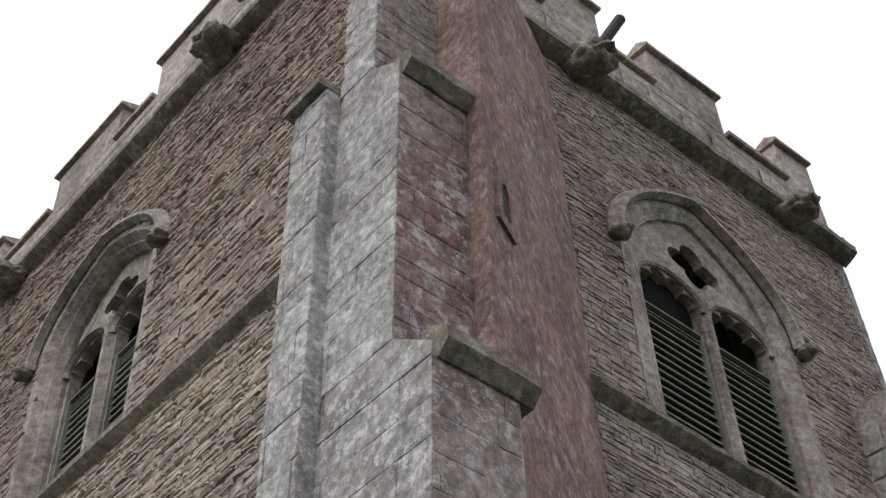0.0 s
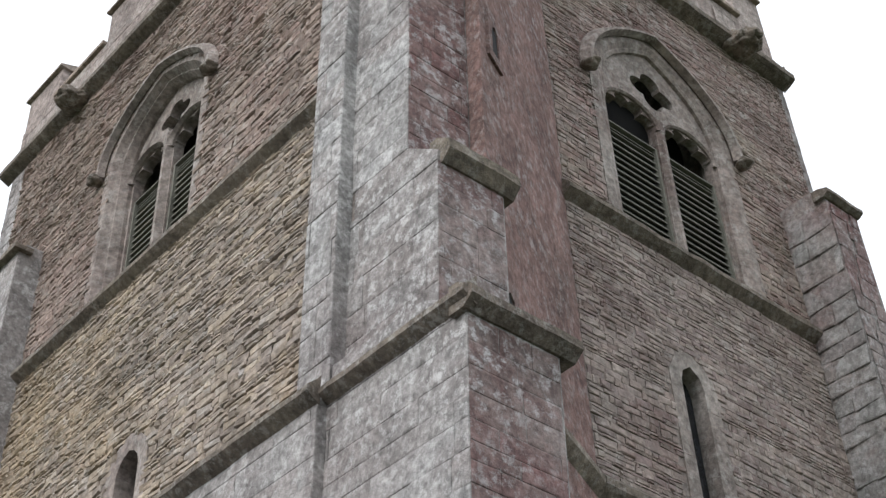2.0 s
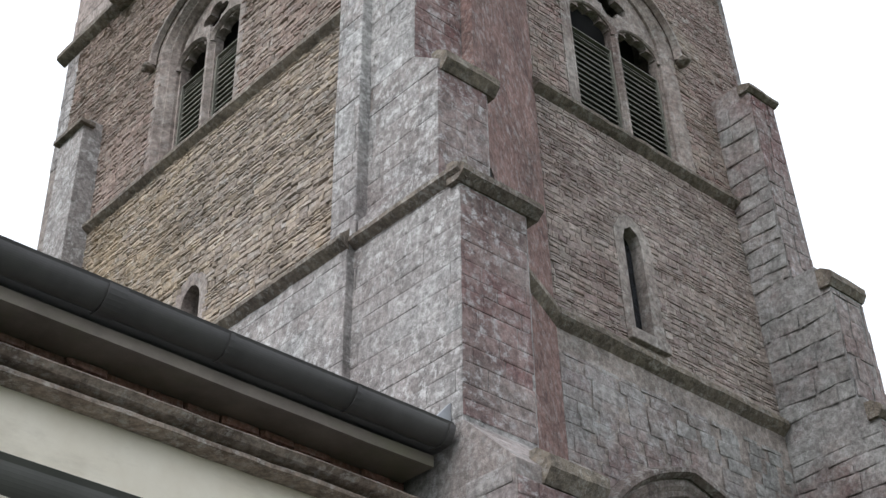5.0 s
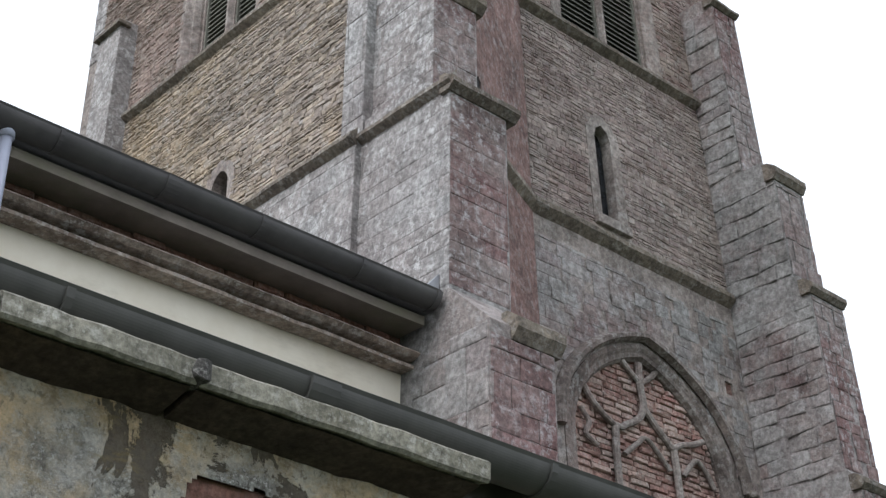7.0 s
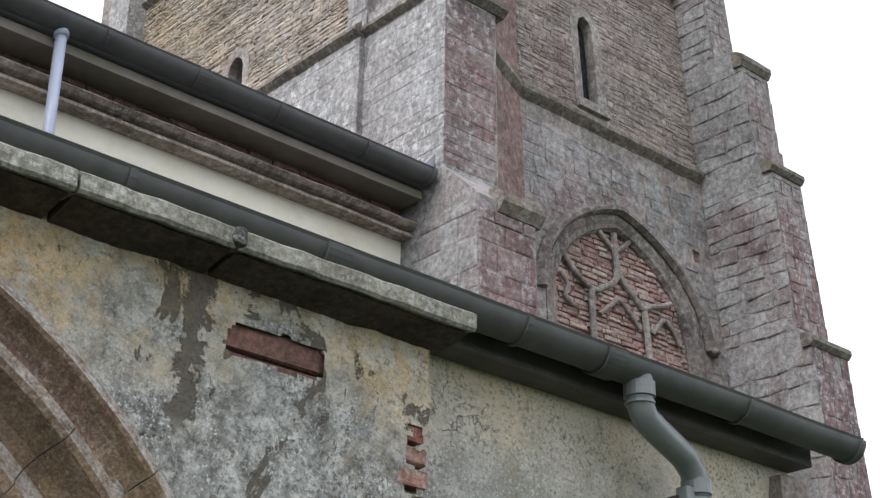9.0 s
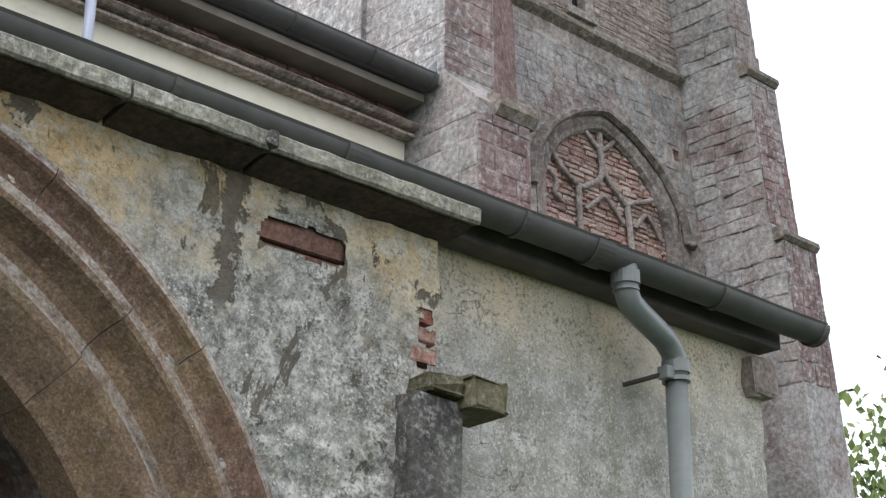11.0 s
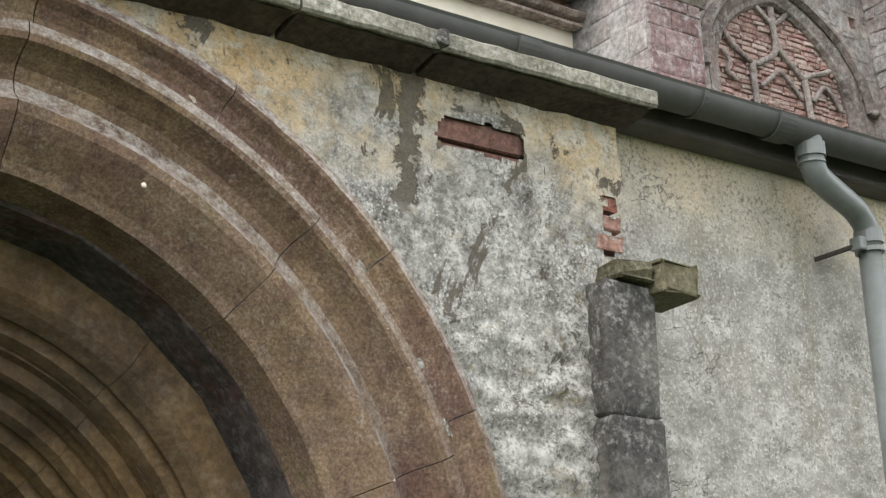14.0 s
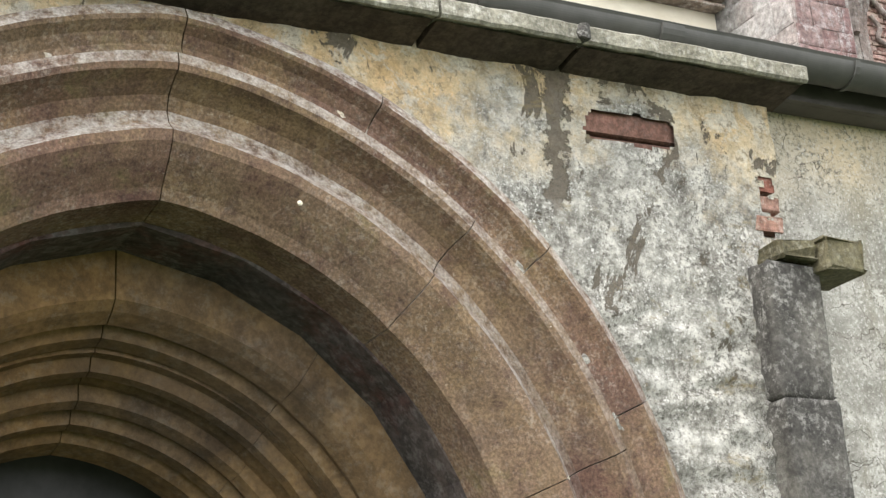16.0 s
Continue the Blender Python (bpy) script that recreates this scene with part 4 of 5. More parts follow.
prism(bm, [(YC0 - 0.25, 7.890), (YC0 + 2.6, 8.620), (YC0 + 2.6, 8.520), (YC0 - 0.25, 7.830)], -8.0, XE - 0.14)
for v in bm.verts:
    y, z, x = v.co
    v.co = (x, y, z)
part("roof", bm, mat_roof, nave)
bm = bmesh.new()
prism(bm, [(4.72, 7.890), (4.9, 8.210), (4.9, 7.890)], YC0 - 0.30, YC0 - 0.27)
for v in bm.verts:
    x, z, y = v.co
    v.co = (x, y, z)
part("lead_flashing", bm, mat_lead, nave)


def gutter(name, x0, x1, y, z, r, mat, label, joints, brackets):
    """Half-round gutter with lip, stop end, joint collars and brackets."""
    g = thing(name, ((x0 + x1) / 2, y, z), label, "gutter")
    bm = bmesh.new()
    outer = [(y + r * math.cos(t), z + r * math.sin(t)) for t in (math.pi + math.pi * i / 30 for i in range(31))]
    inner = [(y + (r - 0.008) * math.cos(t), z + (r - 0.008) * math.sin(t)) for t in (2 * math.pi - math.pi * i / 30 for i in range(31))]
    loop = [(y - r - 0.006, z + 0.012)] + outer + [(y + r, z + 0.008)] + inner
    extrude_x(bm, loop, x0, x1, 40, 0.0015)
    part("trough", bm, mat, g, smooth=False)
    for x, wd in [(j, 0.05) for j in joints] + [(x1 - 0.012, 0.02)]:
        bm = bmesh.new()
        ro = r + 0.012
        lp = [(y + ro * math.cos(t), z + ro * math.sin(t)) for t in (math.pi + math.pi * i / 14 for i in range(15))]
        lp += [(y + (r + 0.001) * math.cos(t), z + (r + 0.001) * math.sin(t)) for t in (2 * math.pi - math.pi * i / 14 for i in range(15))]
        if x > x1 - 0.03:
            lp = lp[:15]
        extrude_x(bm, lp, x - wd, x + wd)
        part("joint_collar" if wd > 0.03 else "stop_end", bm, mat, g)
    for x in brackets:
        bm = bmesh.new()
        lp = [(y + (r + 0.010) * math.cos(t), z + (r + 0.010) * math.sin(t)) for t in (math.pi + math.pi * i / 10 for i in range(11))]
        lp += [(y + r + 0.06, z), (y + r + 0.06, z - 0.02)]
        lp += [(y + (r + 0.002) * math.cos(t), z + (r + 0.002) * math.sin(t)) for t in (2 * math.pi - 0.05 - (math.pi - 0.05) * i / 10 for i in range(11))]
        extrude_x(bm, lp, x - 0.012, x + 0.012)
        part("bracket", bm, mat, g)
    return g


gutter("nave_gutter", -8.0, 4.86, YC0 - 0.27, 7.915, 0.085, mat_gutter, "long dark half-round gutter along the nave eaves", (-1.5, 0.6, 2.75), (1.2, 2.0, 3.4, 4.2))
pipe = thing("nave_downpipe", (1.72, YC0 - 0.24, 7.0), "short pale blue-grey downpipe from the nave gutter", "downpipe")
bm = bmesh.new()
tube(bm, [(1.72, YC0 - 0.26, 7.85), (1.72, YC0 - 0.26, 5.9)], 0.037, 16)
part("pipe", bm, mat_pipe_blue, pipe, smooth=True)
bm = bmesh.new()
tube(bm, [(1.72, YC0 - 0.26, 7.87), (1.72, YC0 - 0.26, 7.79)], 0.048, 16)
part("collar", bm, mat_pipe_blue, pipe, smooth=True)

# ---- aisle ----
aisle = thing("aisle", (3.8, YA + 1.2, GROUND), "south aisle with weathered cream render, dark eaves boards and lean-to roof", "building")


def uneven_sheet(u0, u1, v0, v1, step, y, amp, keep, rag=0.0, rubble=False):
    """A render coat of real unevenness facing south, with ragged edges."""
    bm = bmesh.new()
    nu, nv = int((u1 - u0) / step), int((v1 - v0) / step)
    grid = {}
    for i in range(nu + 1):
        for j in range(nv + 1):
            u, v = u0 + (u1 - u0) * i / nu, v0 + (v1 - v0) * j / nv
            p = Vector((u, 0, v))
            d = amp * (noise.fractal(p * 2.2, 1.0, 2.1, 5) + 0.6 * noise.noise(p * 11) + 0.35 * noise.noise(p * 27))
            if rubble and v < 3.45:
                k = min(1.0, (3.45 - v + 0.25 * noise.noise(p * 3)) * 4)
                if k > 0:
                    cell = noise.noise(Vector((u * 6.5, 3, v * 15 + 0.8 * noise.noise(p * 5))))
                    d += k * (0.020 * abs(cell) ** 0.6 * (1 if cell > 0 else -0.6) + 0.006 * noise.noise(p * 40))
            uu = u + (rag * noise.noise(Vector((v * 6, 5, 1))) if i in (0, nu) else 0.0)
            grid[i, j] = (uu, y - 0.012 - d, v)
    vs = {}
    for i in range(nu):
        for j in range(nv):
            cu, cv = u0 + (i + .5) * (u1 - u0) / nu, v0 + (j + .5) * (v1 - v0) / nv
            if not keep(cu, cv):
                continue
            q = []
            for a in ((i, j), (i + 1, j), (i + 1, j + 1), (i, j + 1)):
                if a not in vs:
                    vs[a] = bm.verts.new(grid[a])
                q.append(vs[a])
            bm.faces.new(q)
    return bm


bm = bmesh.new()
box(bm, 2.40, 5.08, YA + 0.07, YA + 0.6, GROUND, 4.38)
part("wall", bm, mat_aisle, aisle)
part("render_coat", uneven_sheet(2.42, 5.08, 1.2, 4.36, 0.016, YA + 0.055, 0.011, lambda u, v: True, 0.02), mat_aisle, aisle, smooth=True)
bm = bmesh.new()
box(bm, 4.90, 5.14, YA - 0.03, YA + 0.3, 4.06, 4.26, 0.03, wob=0.012)
part("kneeler", bm, mat_dress, aisle)
bm = bmesh.new()
prism(bm, [(YA - 0.07, 4.29), (YA - 0.10, 4.29), (YA - 0.10, 4.44), (YA - 0.07, 4.44)], -6.0, 5.06)
prism(bm, [(YA + 0.03, 4.29), (YA - 0.068, 4.29), (YA - 0.068, 4.31), (YA + 0.03, 4.31)], -6.0, 5.06)
for v in bm.verts:
    y, z, x = v.co
    v.co = (x, y, z)
part("eaves_board", bm, mat_fascia_dark, aisle)
bm = bmesh.new()
prism(bm, [(YA - 0.16, 4.48), (YC0 - 0.004, 5.75), (YC0 - 0.004, 5.65), (YA - 0.16, 4.43)], -6.0, 5.10)
for v in bm.verts:
    y, z, x = v.co
    v.co = (x, y, z)
part("roof", bm, mat_roof, aisle)
bm = bmesh.new()
prism(bm, [(YA + 0.61, GROUND), (YC0, GROUND), (YC0, 5.63), (YA + 0.61, 4.65)], 4.7, 5.07)
for v in bm.verts:
    y, z, x = v.co
    v.co = (x, y, z)
part("west_wall", bm, mat_core, aisle)

gutter("aisle_gutter", -6.0, 5.22, YA - 0.21, 4.40, 0.078, mat_gutter_green, "weathered grey-green half-round gutter along the aisle eaves", (0.3, 2.0, 3.38), (1.2, 2.9, 4.3))

dp = thing("aisle_downpipe", (3.87, 2.9, GROUND), "grey downpipe with swan-neck bend and clamp on the aisle wall", "downpipe")
PX, PY = 4.04, YA - 0.15
bm = bmesh.new()
neck = [(3.58, YA - 0.22, 4.36), (3.58, YA - 0.22, 4.28), (3.585, YA - 0.22, 4.235), (3.62, YA - 0.21, 4.200), (3.70, YA - 0.20, 4.172), (3.82, YA - 0.18, 4.145), (3.94, YA - 0.165, 4.112), (4.01, YA - 0.155, 4.070), (PX, PY, 4.01), (PX, PY, 3.95)]
tube(bm, neck, 0.056, 20)
part("swan_neck", bm, mat_pipe, dp, smooth=True)
bm = bmesh.new()
tube(bm, [(PX, PY, 3.99), (PX, PY, GROUND)], 0.053, 20)
part("pipe", bm, mat_pipe, dp, smooth=True)
for z0, z1, x, y, r in ((4.33, 4.27, 3.58, YA - 0.22, 0.066), (4.25, 4.24, 3.58, YA - 0.22, 0.062), (4.03, 3.97, PX, PY, 0.066), (3.95, 3.93, PX, PY, 0.068)):
    bm = bmesh.new()
    tube(bm, [(x, y, z0), (x, y, z1)], r, 20)
    part("collar", bm, mat_pipe, dp, smooth=False)
bm = bmesh.new()
box(bm, PX - 0.11, PX - 0.05, PY - 0.03, PY + 0.03, 3.93, 3.99, 0.008)
part("clamp_lug", bm, mat_pipe, dp)
bm = bmesh.new()
tube(bm, [(PX - 0.09, PY, 3.955), (PX - 0.19, YA + 0.02, 3.92)], 0.012, 8)
part("bracket_rod", bm, mat_iron, dp)

# ---- portal ----
portal = thing("portal_wall", (0.13, YP + 0.3, GROUND), "limewashed wall with a moulded ironstone archway and slab coping", "portal")
MP = basis((0, YP, 0), "s")
AC, SP = 0.13, 2.12
outer = Arch(AC, 1.66, SP, 1.83, GROUND)
mid_a = Arch(AC, 1.12, SP, 1.27, GROUND)


def in_hole(u, v):
    e = ((u - 1.845) / 0.20) ** 4 + ((v - 3.91) / 0.062) ** 4 + 0.5 * noise.noise(Vector((u * 12, 0, v * 14)))
    return e < 1.0


bm = bmesh.new()
plate(bm, rect(-5.0, 2.49, GROUND, 4.20), [outer.loop(-0.04)], -0.62, -0.03, MP)
part("wall", bm, mat_wall, portal)
part("render_coat", uneven_sheet(-1.9, 2.50, 1.2, 4.15, 0.014, YP - 0.01, 0.010,
     lambda u, v: not outer.inside(u, v, -0.03) and not in_hole(u, v) and not (u > 2.40 and 3.56 < v < 3.80 and noise.noise(Vector((u * 13, 1, v * 20))) > -0.2), 0.02, True), mat_wall, portal, smooth=True)
bm = bmesh.new()
box(bm, 1.63, 2.06, YP - 0.002, YP + 0.04, 3.815, 3.878, 0.008, wob=0.003)
part("brick", bm, mat_brick_dark, portal)
bm = bmesh.new()
box(bm, 1.63, 2.06, YP - 0.006, YP + 0.04, 3.888, 3.985, 0.010, wob=0.004)
part("brick", bm, mat_brick_dark, portal)
for i, z in enumerate((3.585, 3.665, 3.745)):
    bm = bmesh.new()
    box(bm, 2.37 + 0.02 * (i % 2), 2.505 - 0.02 * (i == 2), YP - 0.022 + 0.008 * (i % 2), YP + 0.12, z, z + 0.062, 0.008, wob=0.004)
    part("brick", bm, mat_brick, portal)

rag = random.Random(11)
z = 3.81
while z < 4.10:
    h = rag.uniform(0.045, 0.085)
    bm = bmesh.new()
    box(bm, 2.36, 2.50 + rag.uniform(-0.03, 0.02), YP - 0.016 + rag.uniform(-0.006, 0.008), YP + 0.1, z, z + h - 0.008, 0.016, wob=0.007)
    part("edge_stone", bm, mat_wall, portal)
    z += h

# voussoirs: hood, main moulding, chamfer order; each stone its own
PROFILES = {
    "hood_stone": [(0.125, 0.0), (0.125, 0.064), (0.084, 0.088), (0.07, 0.082), (0.045, 0.050), (0.01, 0.030), (-0.012, 0.03), (-0.012, -0.06), (0.125, -0.06)],
    "arch_stone": [(-0.016, 0.040), (-0.055, 0.052), (-0.075, 0.045), (-0.095, 0.0), (-0.125, -0.045), (-0.17, -0.062), (-0.215, -0.046), (-0.25, -0.008), (-0.285, -0.012), (-0.33, -0.045),
                   (-0.40, -0.115), (-0.435, -0.135), (-0.45, -0.30), (-0.016, -0.30)],
}
CUTS = {"hood_stone": (0.02, 0.26, 0.48, 0.64, 0.745, 0.875, 0.995, 1.10, 1.23, 1.40, 1.66, 1.98), "arch_stone": (0.02, 0.24, 0.45, 0.62, 0.79, 0.998, 1.19, 1.38, 1.60, 1.80, 1.98)}
for name, prof in PROFILES.items():
    for a, b in zip(CUTS[name], CUTS[name][1:]):
        bm = bmesh.new()
        band(bm, outer, prof, a + 0.0004, b - 0.0004, 16, MP)
        for v in bm.verts:
            v.co += Vector((0, 1, 0)) * 0.004 * noise.noise(v.co * 7) + Vector((0.003 * noise.noise(v.co * 9), 0, 0.003 * noise.noise(v.co * 9 + Vector((4, 0, 0)))))
        part(name, bm, mat_arch, portal)
spots = random.Random(4)
for f, d in ((0.62, -0.23), (0.58, -0.2), (0.9, -0.32), (0.71, -0.06), (1.06, -0.24)):
    u, v = outer.point(f, d)
    bm = bmesh.new()
    bmesh.ops.create_icosphere(bm, subdivisions=2, radius=1.0)
    r = spots.uniform(0.007, 0.012)
    w = -0.03 if d < -0.3 else (0.045 if d > -0.1 else -0.035)
    for q in bm.verts:
        k = 1 + 0.3 * noise.noise(q.co * 2 + Vector((f * 9, d, 0)))
        q.co = MP @ Vector((u + q.co.x * r * k, v + q.co.y * r * k, w + q.co.z * 0.006))
    part("lichen_rosette", bm, mat_cream, portal)
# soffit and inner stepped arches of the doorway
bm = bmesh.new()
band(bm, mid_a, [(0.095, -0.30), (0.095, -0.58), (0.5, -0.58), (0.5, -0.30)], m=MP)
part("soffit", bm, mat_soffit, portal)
inner = [
    (Arch(AC, 1.06, SP - 0.02, 1.16, GROUND), [(0.30, -0.55), (0.06, -0.565), (0.03, -0.60), (0.0, -0.66), (0.01, -0.70), (-0.03, -0.72), (-0.045, -0.78), (-0.03, -0.82), (0.30, -0.82)]),
    (Arch(AC, 0.97, SP - 0.02, 1.05, GROUND), [(0.16, -0.79), (0.05, -0.795), (0.045, -0.84), (0.0, -0.86), (-0.01, -0.90), (0.02, -0.93), (-0.01, -0.97), (-0.02, -1.02), (0.16, -1.02)]),
    (Arch(AC, 0.87, SP - 0.02, 0.94, GROUND), [(0.16, -0.99), (0.04, -0.993), (0.02, -1.04), (0.03, -1.08), (-0.02, -1.10), (-0.03, -1.16), (0.0, -1.18), (-0.06, -1.22), (-0.08, -1.35), (0.16, -1.35)]),
]
for a, prof in inner:
    for f0, f1 in ((0.0, 0.36), (0.3605, 0.85), (0.8505, 0.9995), (1.0005, 1.3), (1.3005, 1.66), (1.6605, 2.0)):
        bm = bmesh.new()
        band(bm, a, prof, f0, f1, 12, MP)
        part("inner_arch_stone", bm, mat_arch_in, portal)
bm = bmesh.new()
plate(bm, rect(-1.9, 2.2, GROUND, 4.0), [Arch(AC, 0.92, SP, 1.0, GROUND + 0.001).loop()], -1.5, -1.36, MP)
part("inner_wall", bm, mat_core, portal)
bm = bmesh.new()
# added sheet; its dark grey stands for the shaded inside of the porch
box(bm, AC - 1.0, AC + 1.0, YP + 1.56, YP + 1.62, GROUND, 3.4)
part("archway_backing", bm, mat_archway_dark, portal, "dark grey sheet added deep in the archway for its shaded interior")
bm = bmesh.new()
box(bm, -2.0, -1.5, YP + 0.63, YP + 1.7, GROUND, 4.0)
box(bm, 1.8, 2.2, YP + 0.63, YP + 1.7, GROUND, 4.0)
box(bm, -1.5, 1.8, YP + 0.63, YP + 1.7, 3.75, 4.0)
part("porch_lining", bm, mat_core, portal)

# slab coping, stone by stone
edges = (-5.0, -3.6, -2.3, -1.2, -0.15, 0.98, 1.55, 2.56)
for a, b in zip(edges, edges[1:]):
    bm = bmesh.new()
    sec = [(YP - 0.20, 4.126), (YP - 0.21, 4.136), (YP - 0.21, 4.188), (YP - 0.195, 4.200), (YP + 0.02, 4.215), (YP + 0.02, 4.156), (YP - 0.03, 4.150), (YP - 0.17, 4.134)]
    extrude_x(bm, sec, a + 0.006, b - 0.006, 12, 0.003)
    for v in bm.verts:
        v.co += Vector((0, 0.008, 0.003)) * noise.noise(v.co * 4)
    slab = part("coping_slab", bm, mat_coping, portal)
    # layer added below the slab; its dark colour carries the underside's shade
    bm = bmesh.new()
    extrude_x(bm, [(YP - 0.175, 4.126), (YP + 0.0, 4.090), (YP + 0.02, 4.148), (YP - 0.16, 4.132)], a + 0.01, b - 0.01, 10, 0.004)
    part("bed_stone", bm, mat_underside, slab)
bm = bmesh.new()
tube(bm, [(1.55, YP - 0.16, 4.15), (1.55, YP - 0.205, 4.155), (1.555, YP - 0.20, 4.19)], [0.026, 0.03, 0.024], 8)
part("mortar_joint", bm, mat_pier, portal)

# stub pier with its ledge stone
pier = thing("pier", (2.45, YP - 0.05, GROUND), "dark lichened stub pier against the wall", "pier")
for z0, z1, du in ((GROUND, 1.5, 0.0), (1.505, 2.35, 0.01), (2.353, 2.93, 0.0), (2.932, 3.436, -0.004)):
    bm = bmesh.new()
    box(bm, 2.27 + 0.03 * (z0 > 2), 2.555 + du, YP - 0.12 - du, YP + 0.06, z0, z1, 0.016, wob=0.006)
    bmesh.ops.subdivide_edges(bm, edges=[e for e in bm.edges if e.calc_length() > 0.1], cuts=9, use_grid_fill=True)
    for v in bm.verts:
        v.co += Vector((0.3, 1, 0)) * 0.006 * noise.fractal(v.co * 7, 1.0, 2.0, 4)
    part("block", bm, mat_pier, pier, smooth=True)
bm = bmesh.new()
box(bm, 2.53, 2.72, YP - 0.19, YP + 0.04, 3.395, 3.525, 0.014, wob=0.012)
box(bm, 2.36, 2.526, YP - 0.15, YP + 0.04, 3.44, 3.512, 0.014, wob=0.010)
part("ledge_stone", bm, mat_ledge, pier)

# ---- tree beyond the tower ----
def tree(x, y, h, seed):
    rng = random.Random(seed)
    t = thing("tree", (x, y, GROUND), "leafy green tree standing beyond the tower", "tree", "trees beyond the church")
    bm = bmesh.new()
    tube(bm, [(x, y, GROUND), (x + 0.1, y, h * 0.3), (x, y + 0.2, h * 0.7)], [0.35, 0.26, 0.08], 10)
    for k in range(7):
        a = rng.uniform(0, 6.28)
        z = h * rng.uniform(0.3, 0.6)
        tube(bm, [(x, y, z), (x + 1.2 * math.cos(a), y + 1.2 * math.sin(a), z + 1.0), (x + 2.2 * math.cos(a), y + 2.2 * math.sin(a), z + 2.0)], [0.12, 0.08, 0.03], 6)
    part("trunk", bm, mat_bark, t)
    verts, faces = [], []
    base = ORIGIN[t.name]
    for k in range(130):
        d = Vector((rng.gauss(0, 1), rng.gauss(0, 1), rng.gauss(0, 1))).normalized() * rng.uniform(0.4, 1.0)
        c = Vector((x + d.x * 2.6, y + d.y * 2.6, h * 0.66 + d.z * h * 0.32))
        for q in range(28):
            p = c + Vector((rng.gauss(0, .3), rng.gauss(0, .3), rng.gauss(0, .25))) - base
            s = rng.uniform(0.05, 0.10)
            e = Euler((rng.uniform(0, 6), rng.uniform(0, 6), rng.uniform(0, 6))).to_matrix()
            i = len(verts)
            verts += [tuple(p + e @ Vector(w)) for w in ((-s, 0, 0), (0, s * .6, 0.01), (s, 0, 0), (0, -s * .6, 0.01))]
            faces.append((i, i + 1, i + 2, i + 3))
    me = bpy.data.meshes.new("crown")
    me.from_pydata(verts, [], faces)
    me.materials.append(mat_leaf)
    ob = new("crown", me)
    ob.parent = t


tree(15.0, 6.5, 6.6, 5)
tree(18.5, 7.6, 6.0, 9)

# ---- masonry pieces ----
skip_s = lambda u, v, du, dv: win_s.inside(u, v, 0.05) or lancet.inside(u, v, 0.12) or (u < 6.72)
skip_e = lambda u, v, du, dv: win_e.inside(u, v, 0.05) or slit.inside(u, v, 0.12) or (u > -6.67 and v < 15.5)
random.seed(3)
up_s = course_layout(6.70, XW - 0.32, Z_STR + 0.15, Z_COR - 0.12, 0.050, 0.115, 0.55, skip_s)
lo_s = course_layout(6.70, 9.83, Z_MID + 0.16, Z_STR - 0.06, 0.048, 0.115, 0.55, skip_s)
masonry("stone", wall_s, MS, up_s, mat_rubble_s, 0.020, 0.008, 1.0, 150, (7.3, 15))
masonry("stone", wall_s, MS, lo_s, mat_rubble_sl, 0.020, 0.008, 1.0, 150, (7.5, 12))
up_e = course_layout(-YN + 0.32, -YS - 0.02, Z_STR + 0.15, Z_COR - 0.12, 0.050, 0.115, 0.55, skip_e)
lo_e = course_layout(-YN, -6.67, Z_MID + 0.16, Z_STR - 0.06, 0.048, 0.115, 0.55, skip_e)
masonry("stone", wall_e, ME, up_e, mat_rubble_et, 0.020, 0.008, 1.0, 150, (-7.2, 15))
masonry("stone", wall_e, ME, lo_e, mat_rubble_e, 0.020, 0.008, 1.0, 150, (-7.2, 12))
masonry("quoin", wall_s, MS, course_layout(XW - 0.32, XW, 15.6, Z_COR - 0.12, 0.26, 0.30, 0.2, no_skip), mat_ashlar_low, 0.010, 0.006, 0.2, 20, None, 0.5)
masonry("quoin", wall_e, ME, course_layout(-YN, -YN + 0.32, 15.6, Z_COR - 0.12, 0.26, 0.30, 0.2, no_skip), mat_ashlar, 0.010, 0.006, 0.2, 20, None, 0.5)
# ashlar: south wall below the middle string
skip_b = lambda u, v, du, dv: blocked.inside(u, v, 0.10) or (9.44 < u < 9.69 and 9.18 < v < 9.52)
masonry("block", wall_s, MS, course_layout(6.70, 9.83, 5.0, Z_MID - 0.1, 0.17, 0.36, 0.28, skip_b), mat_ashlar_low, 0.007, 0.005, 0.25, 200, (7.8, 9.2), 0.5)
# ashlar on the proud lower stage of the east face and the buttress flanks
masonry("block", wall_e, basis((XE - 0.20, 0, 0), "e"), course_layout(-9.4, -6.25, 7.2, Z_MID - 0.1, 0.26, 0.52, 0.28, no_skip), mat_ashlar, 0.006, 0.006, 0.15, 90, (-6.6, 9), 0.5)
EB = [(YBUT, 7.9, Z_MID - 0.05, XE - 0.125), (5.27, Z_MID + 0.25, 12.02, XE - 0.005), (5.56, 12.3, 14.8, XE - 0.005), (5.80, 15.15, 18.6, XE - 0.005)]
for y, z0, z1, x in EB:
    masonry("block", wall_e, basis((x, 0, 0), "e"), course_layout(-6.22, -y, z0, z1, 0.23, 0.42, 0.25, no_skip), mat_ashlar, 0.006, 0.006, 0.18, 40, None, 0.5)
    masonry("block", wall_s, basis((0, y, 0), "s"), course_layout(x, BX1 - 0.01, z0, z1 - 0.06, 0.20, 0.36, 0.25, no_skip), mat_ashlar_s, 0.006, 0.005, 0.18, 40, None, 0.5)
masonry("block", wall_e, basis((XE - 0.125, 0, 0), "e"), course_layout(-5.58, -4.43, 4.6, 7.28, 0.20, 0.34, 0.3, no_skip), mat_ashlar_low, 0.012, 0.008, 0.3, 40, None, 0.5)
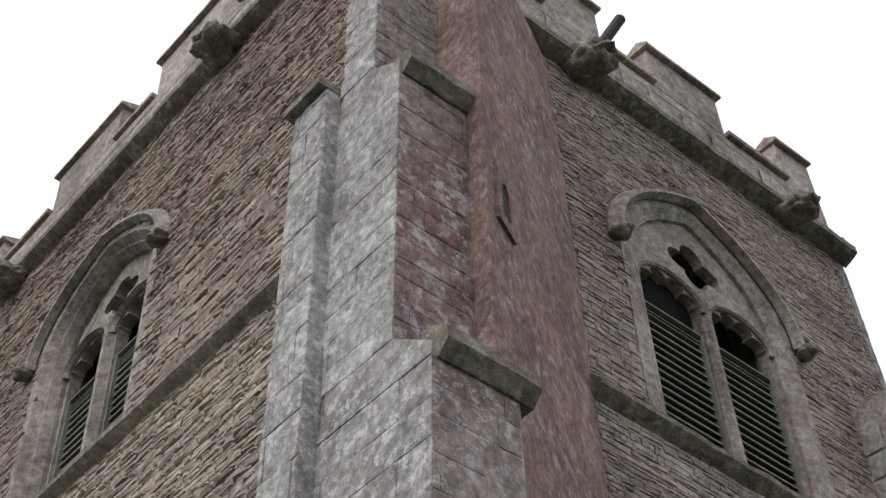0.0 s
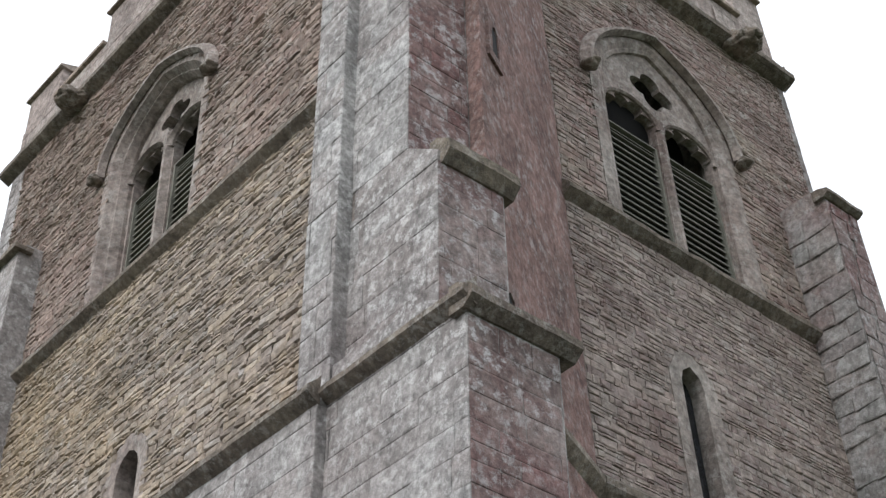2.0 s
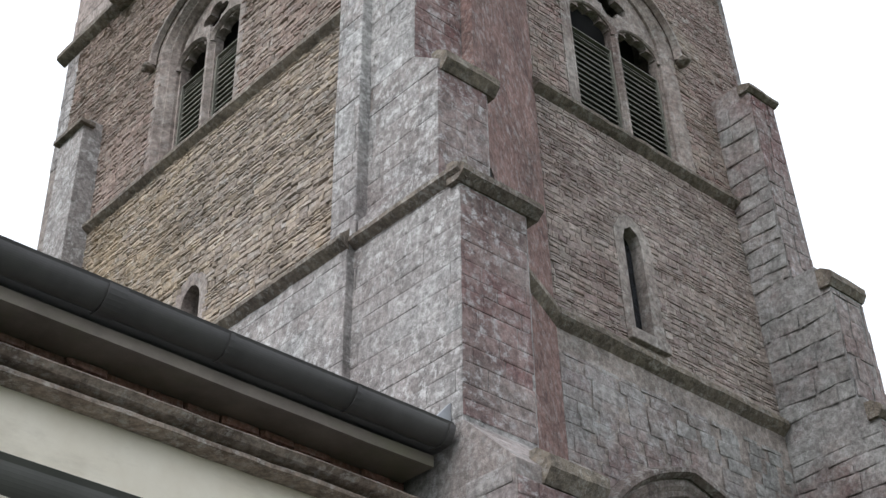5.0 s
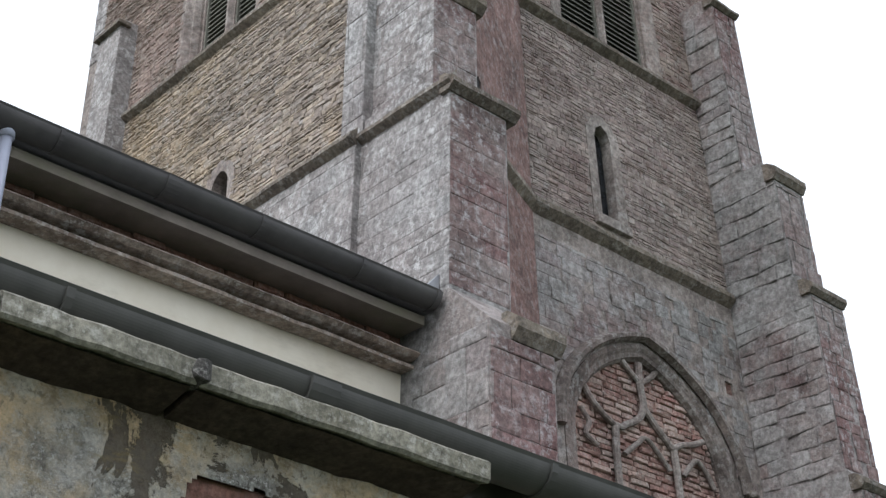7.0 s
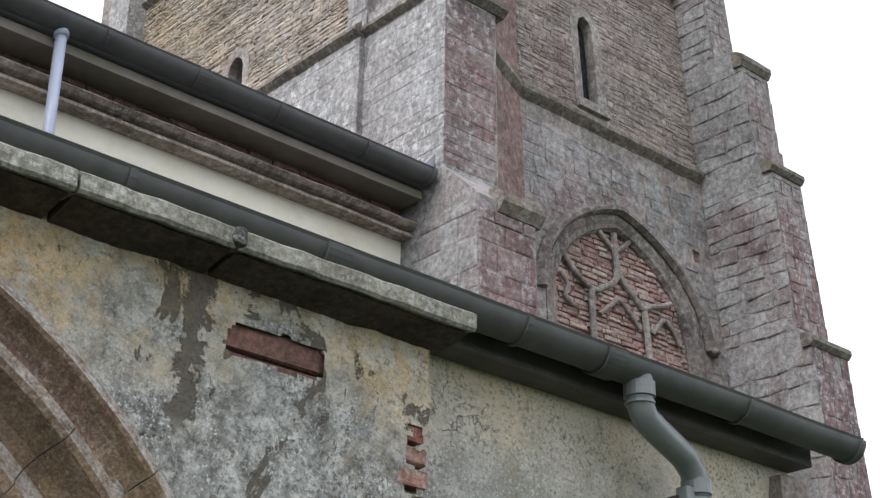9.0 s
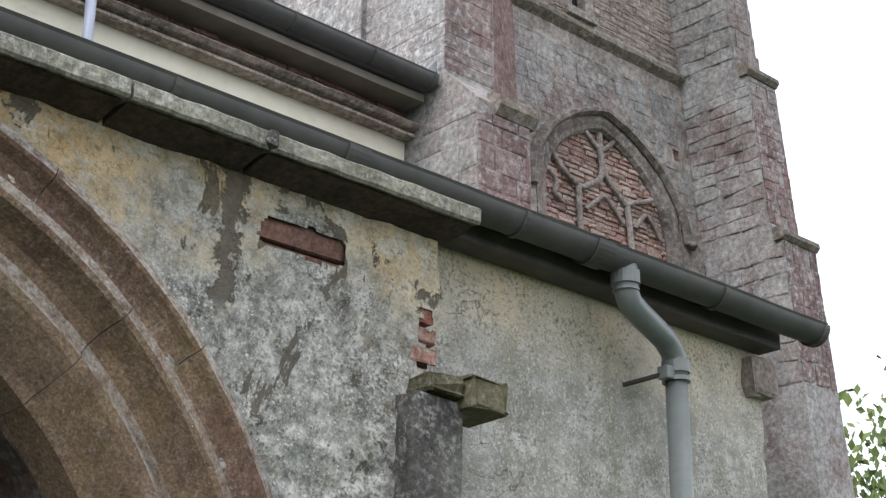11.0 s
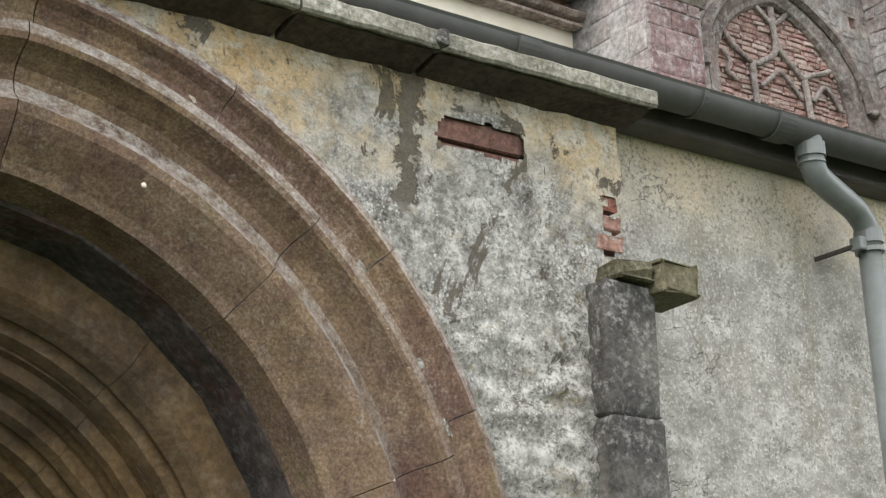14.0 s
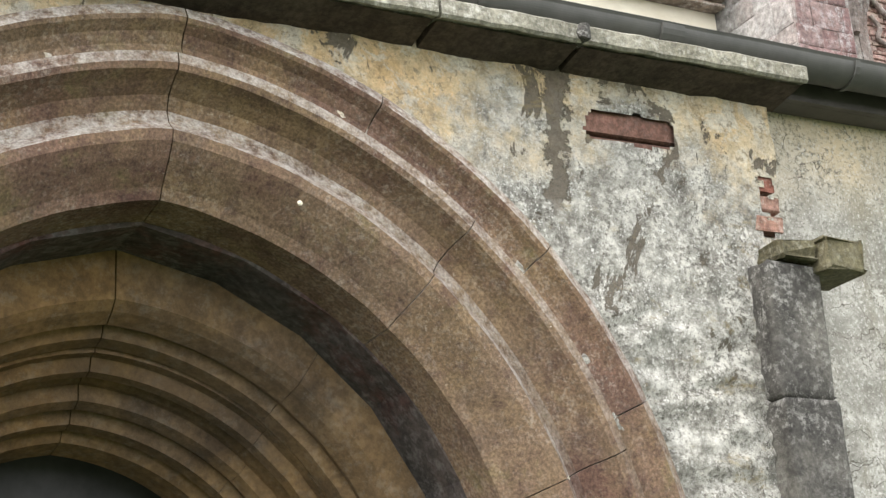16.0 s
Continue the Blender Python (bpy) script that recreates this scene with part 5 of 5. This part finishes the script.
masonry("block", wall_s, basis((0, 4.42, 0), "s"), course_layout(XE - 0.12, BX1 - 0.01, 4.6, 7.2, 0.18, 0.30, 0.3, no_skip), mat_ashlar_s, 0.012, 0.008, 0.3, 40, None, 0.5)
# pilaster blocks
masonry("block", wall_e, basis((4.91, 0, 0), "e"), course_layout(-6.66, -6.25, Z_MID + 0.15, 15.2, 0.24, 0.34, 0.25, no_skip), mat_ashlar, 0.009, 0.009, 0.18, 40, None, 0.5)
# west buttress blocks
for z0, z1, y, more in WEST_STAGES:
    z0, z1 = max(z0 + 0.04, 6.0), z1 - 0.12
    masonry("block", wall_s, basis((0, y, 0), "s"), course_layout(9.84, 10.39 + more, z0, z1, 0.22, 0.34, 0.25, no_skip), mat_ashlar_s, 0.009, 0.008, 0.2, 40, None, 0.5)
    masonry("block", wall_s, basis((9.83, 0, 0), "e"), course_layout(-YS + 0.01, -y, z0, z1, 0.22, 0.34, 0.25, no_skip), mat_ashlar_low, 0.009, 0.008, 0.2, 40, None, 0.5)
# brick infill of the blocked window and the dark brick band of the nave
masonry("brick", infill, basis((0, YS + 0.27, 0), "s"), course_layout(CB - 1.08, CB + 1.08, 6.5, 9.35, 0.085, 0.24, 0.15, lambda u, v, du, dv: not blocked.inside(u, v, -0.12)), mat_infill, 0.035, 0.014, 0.5, 200, (CB, 8.4), 0.6)
masonry("brick", brick_back, basis((0, YC0 + 0.01, 0), "s"), course_layout(-1.0, XE - 0.14, 7.57, 7.72, 0.072, 0.23, 0.06, no_skip), mat_brick_dark, 0.03, 0.012, 0.3, 60, (4.0, 7.7), 0.5)
# merlon and parapet blocks
masonry("block", wall_s, MS, course_layout(XE, XW, Z_COR + 0.2, 20.2, 0.22, 0.5, 0.25, no_skip), mat_parapet, 0.008, 0.008, 0.2, 30, None, 0.5)
masonry("block", wall_e, ME, course_layout(-YN, -YS, Z_COR + 0.2, 20.2, 0.22, 0.5, 0.25, no_skip), mat_parapet, 0.008, 0.008, 0.2, 30, None, 0.5)
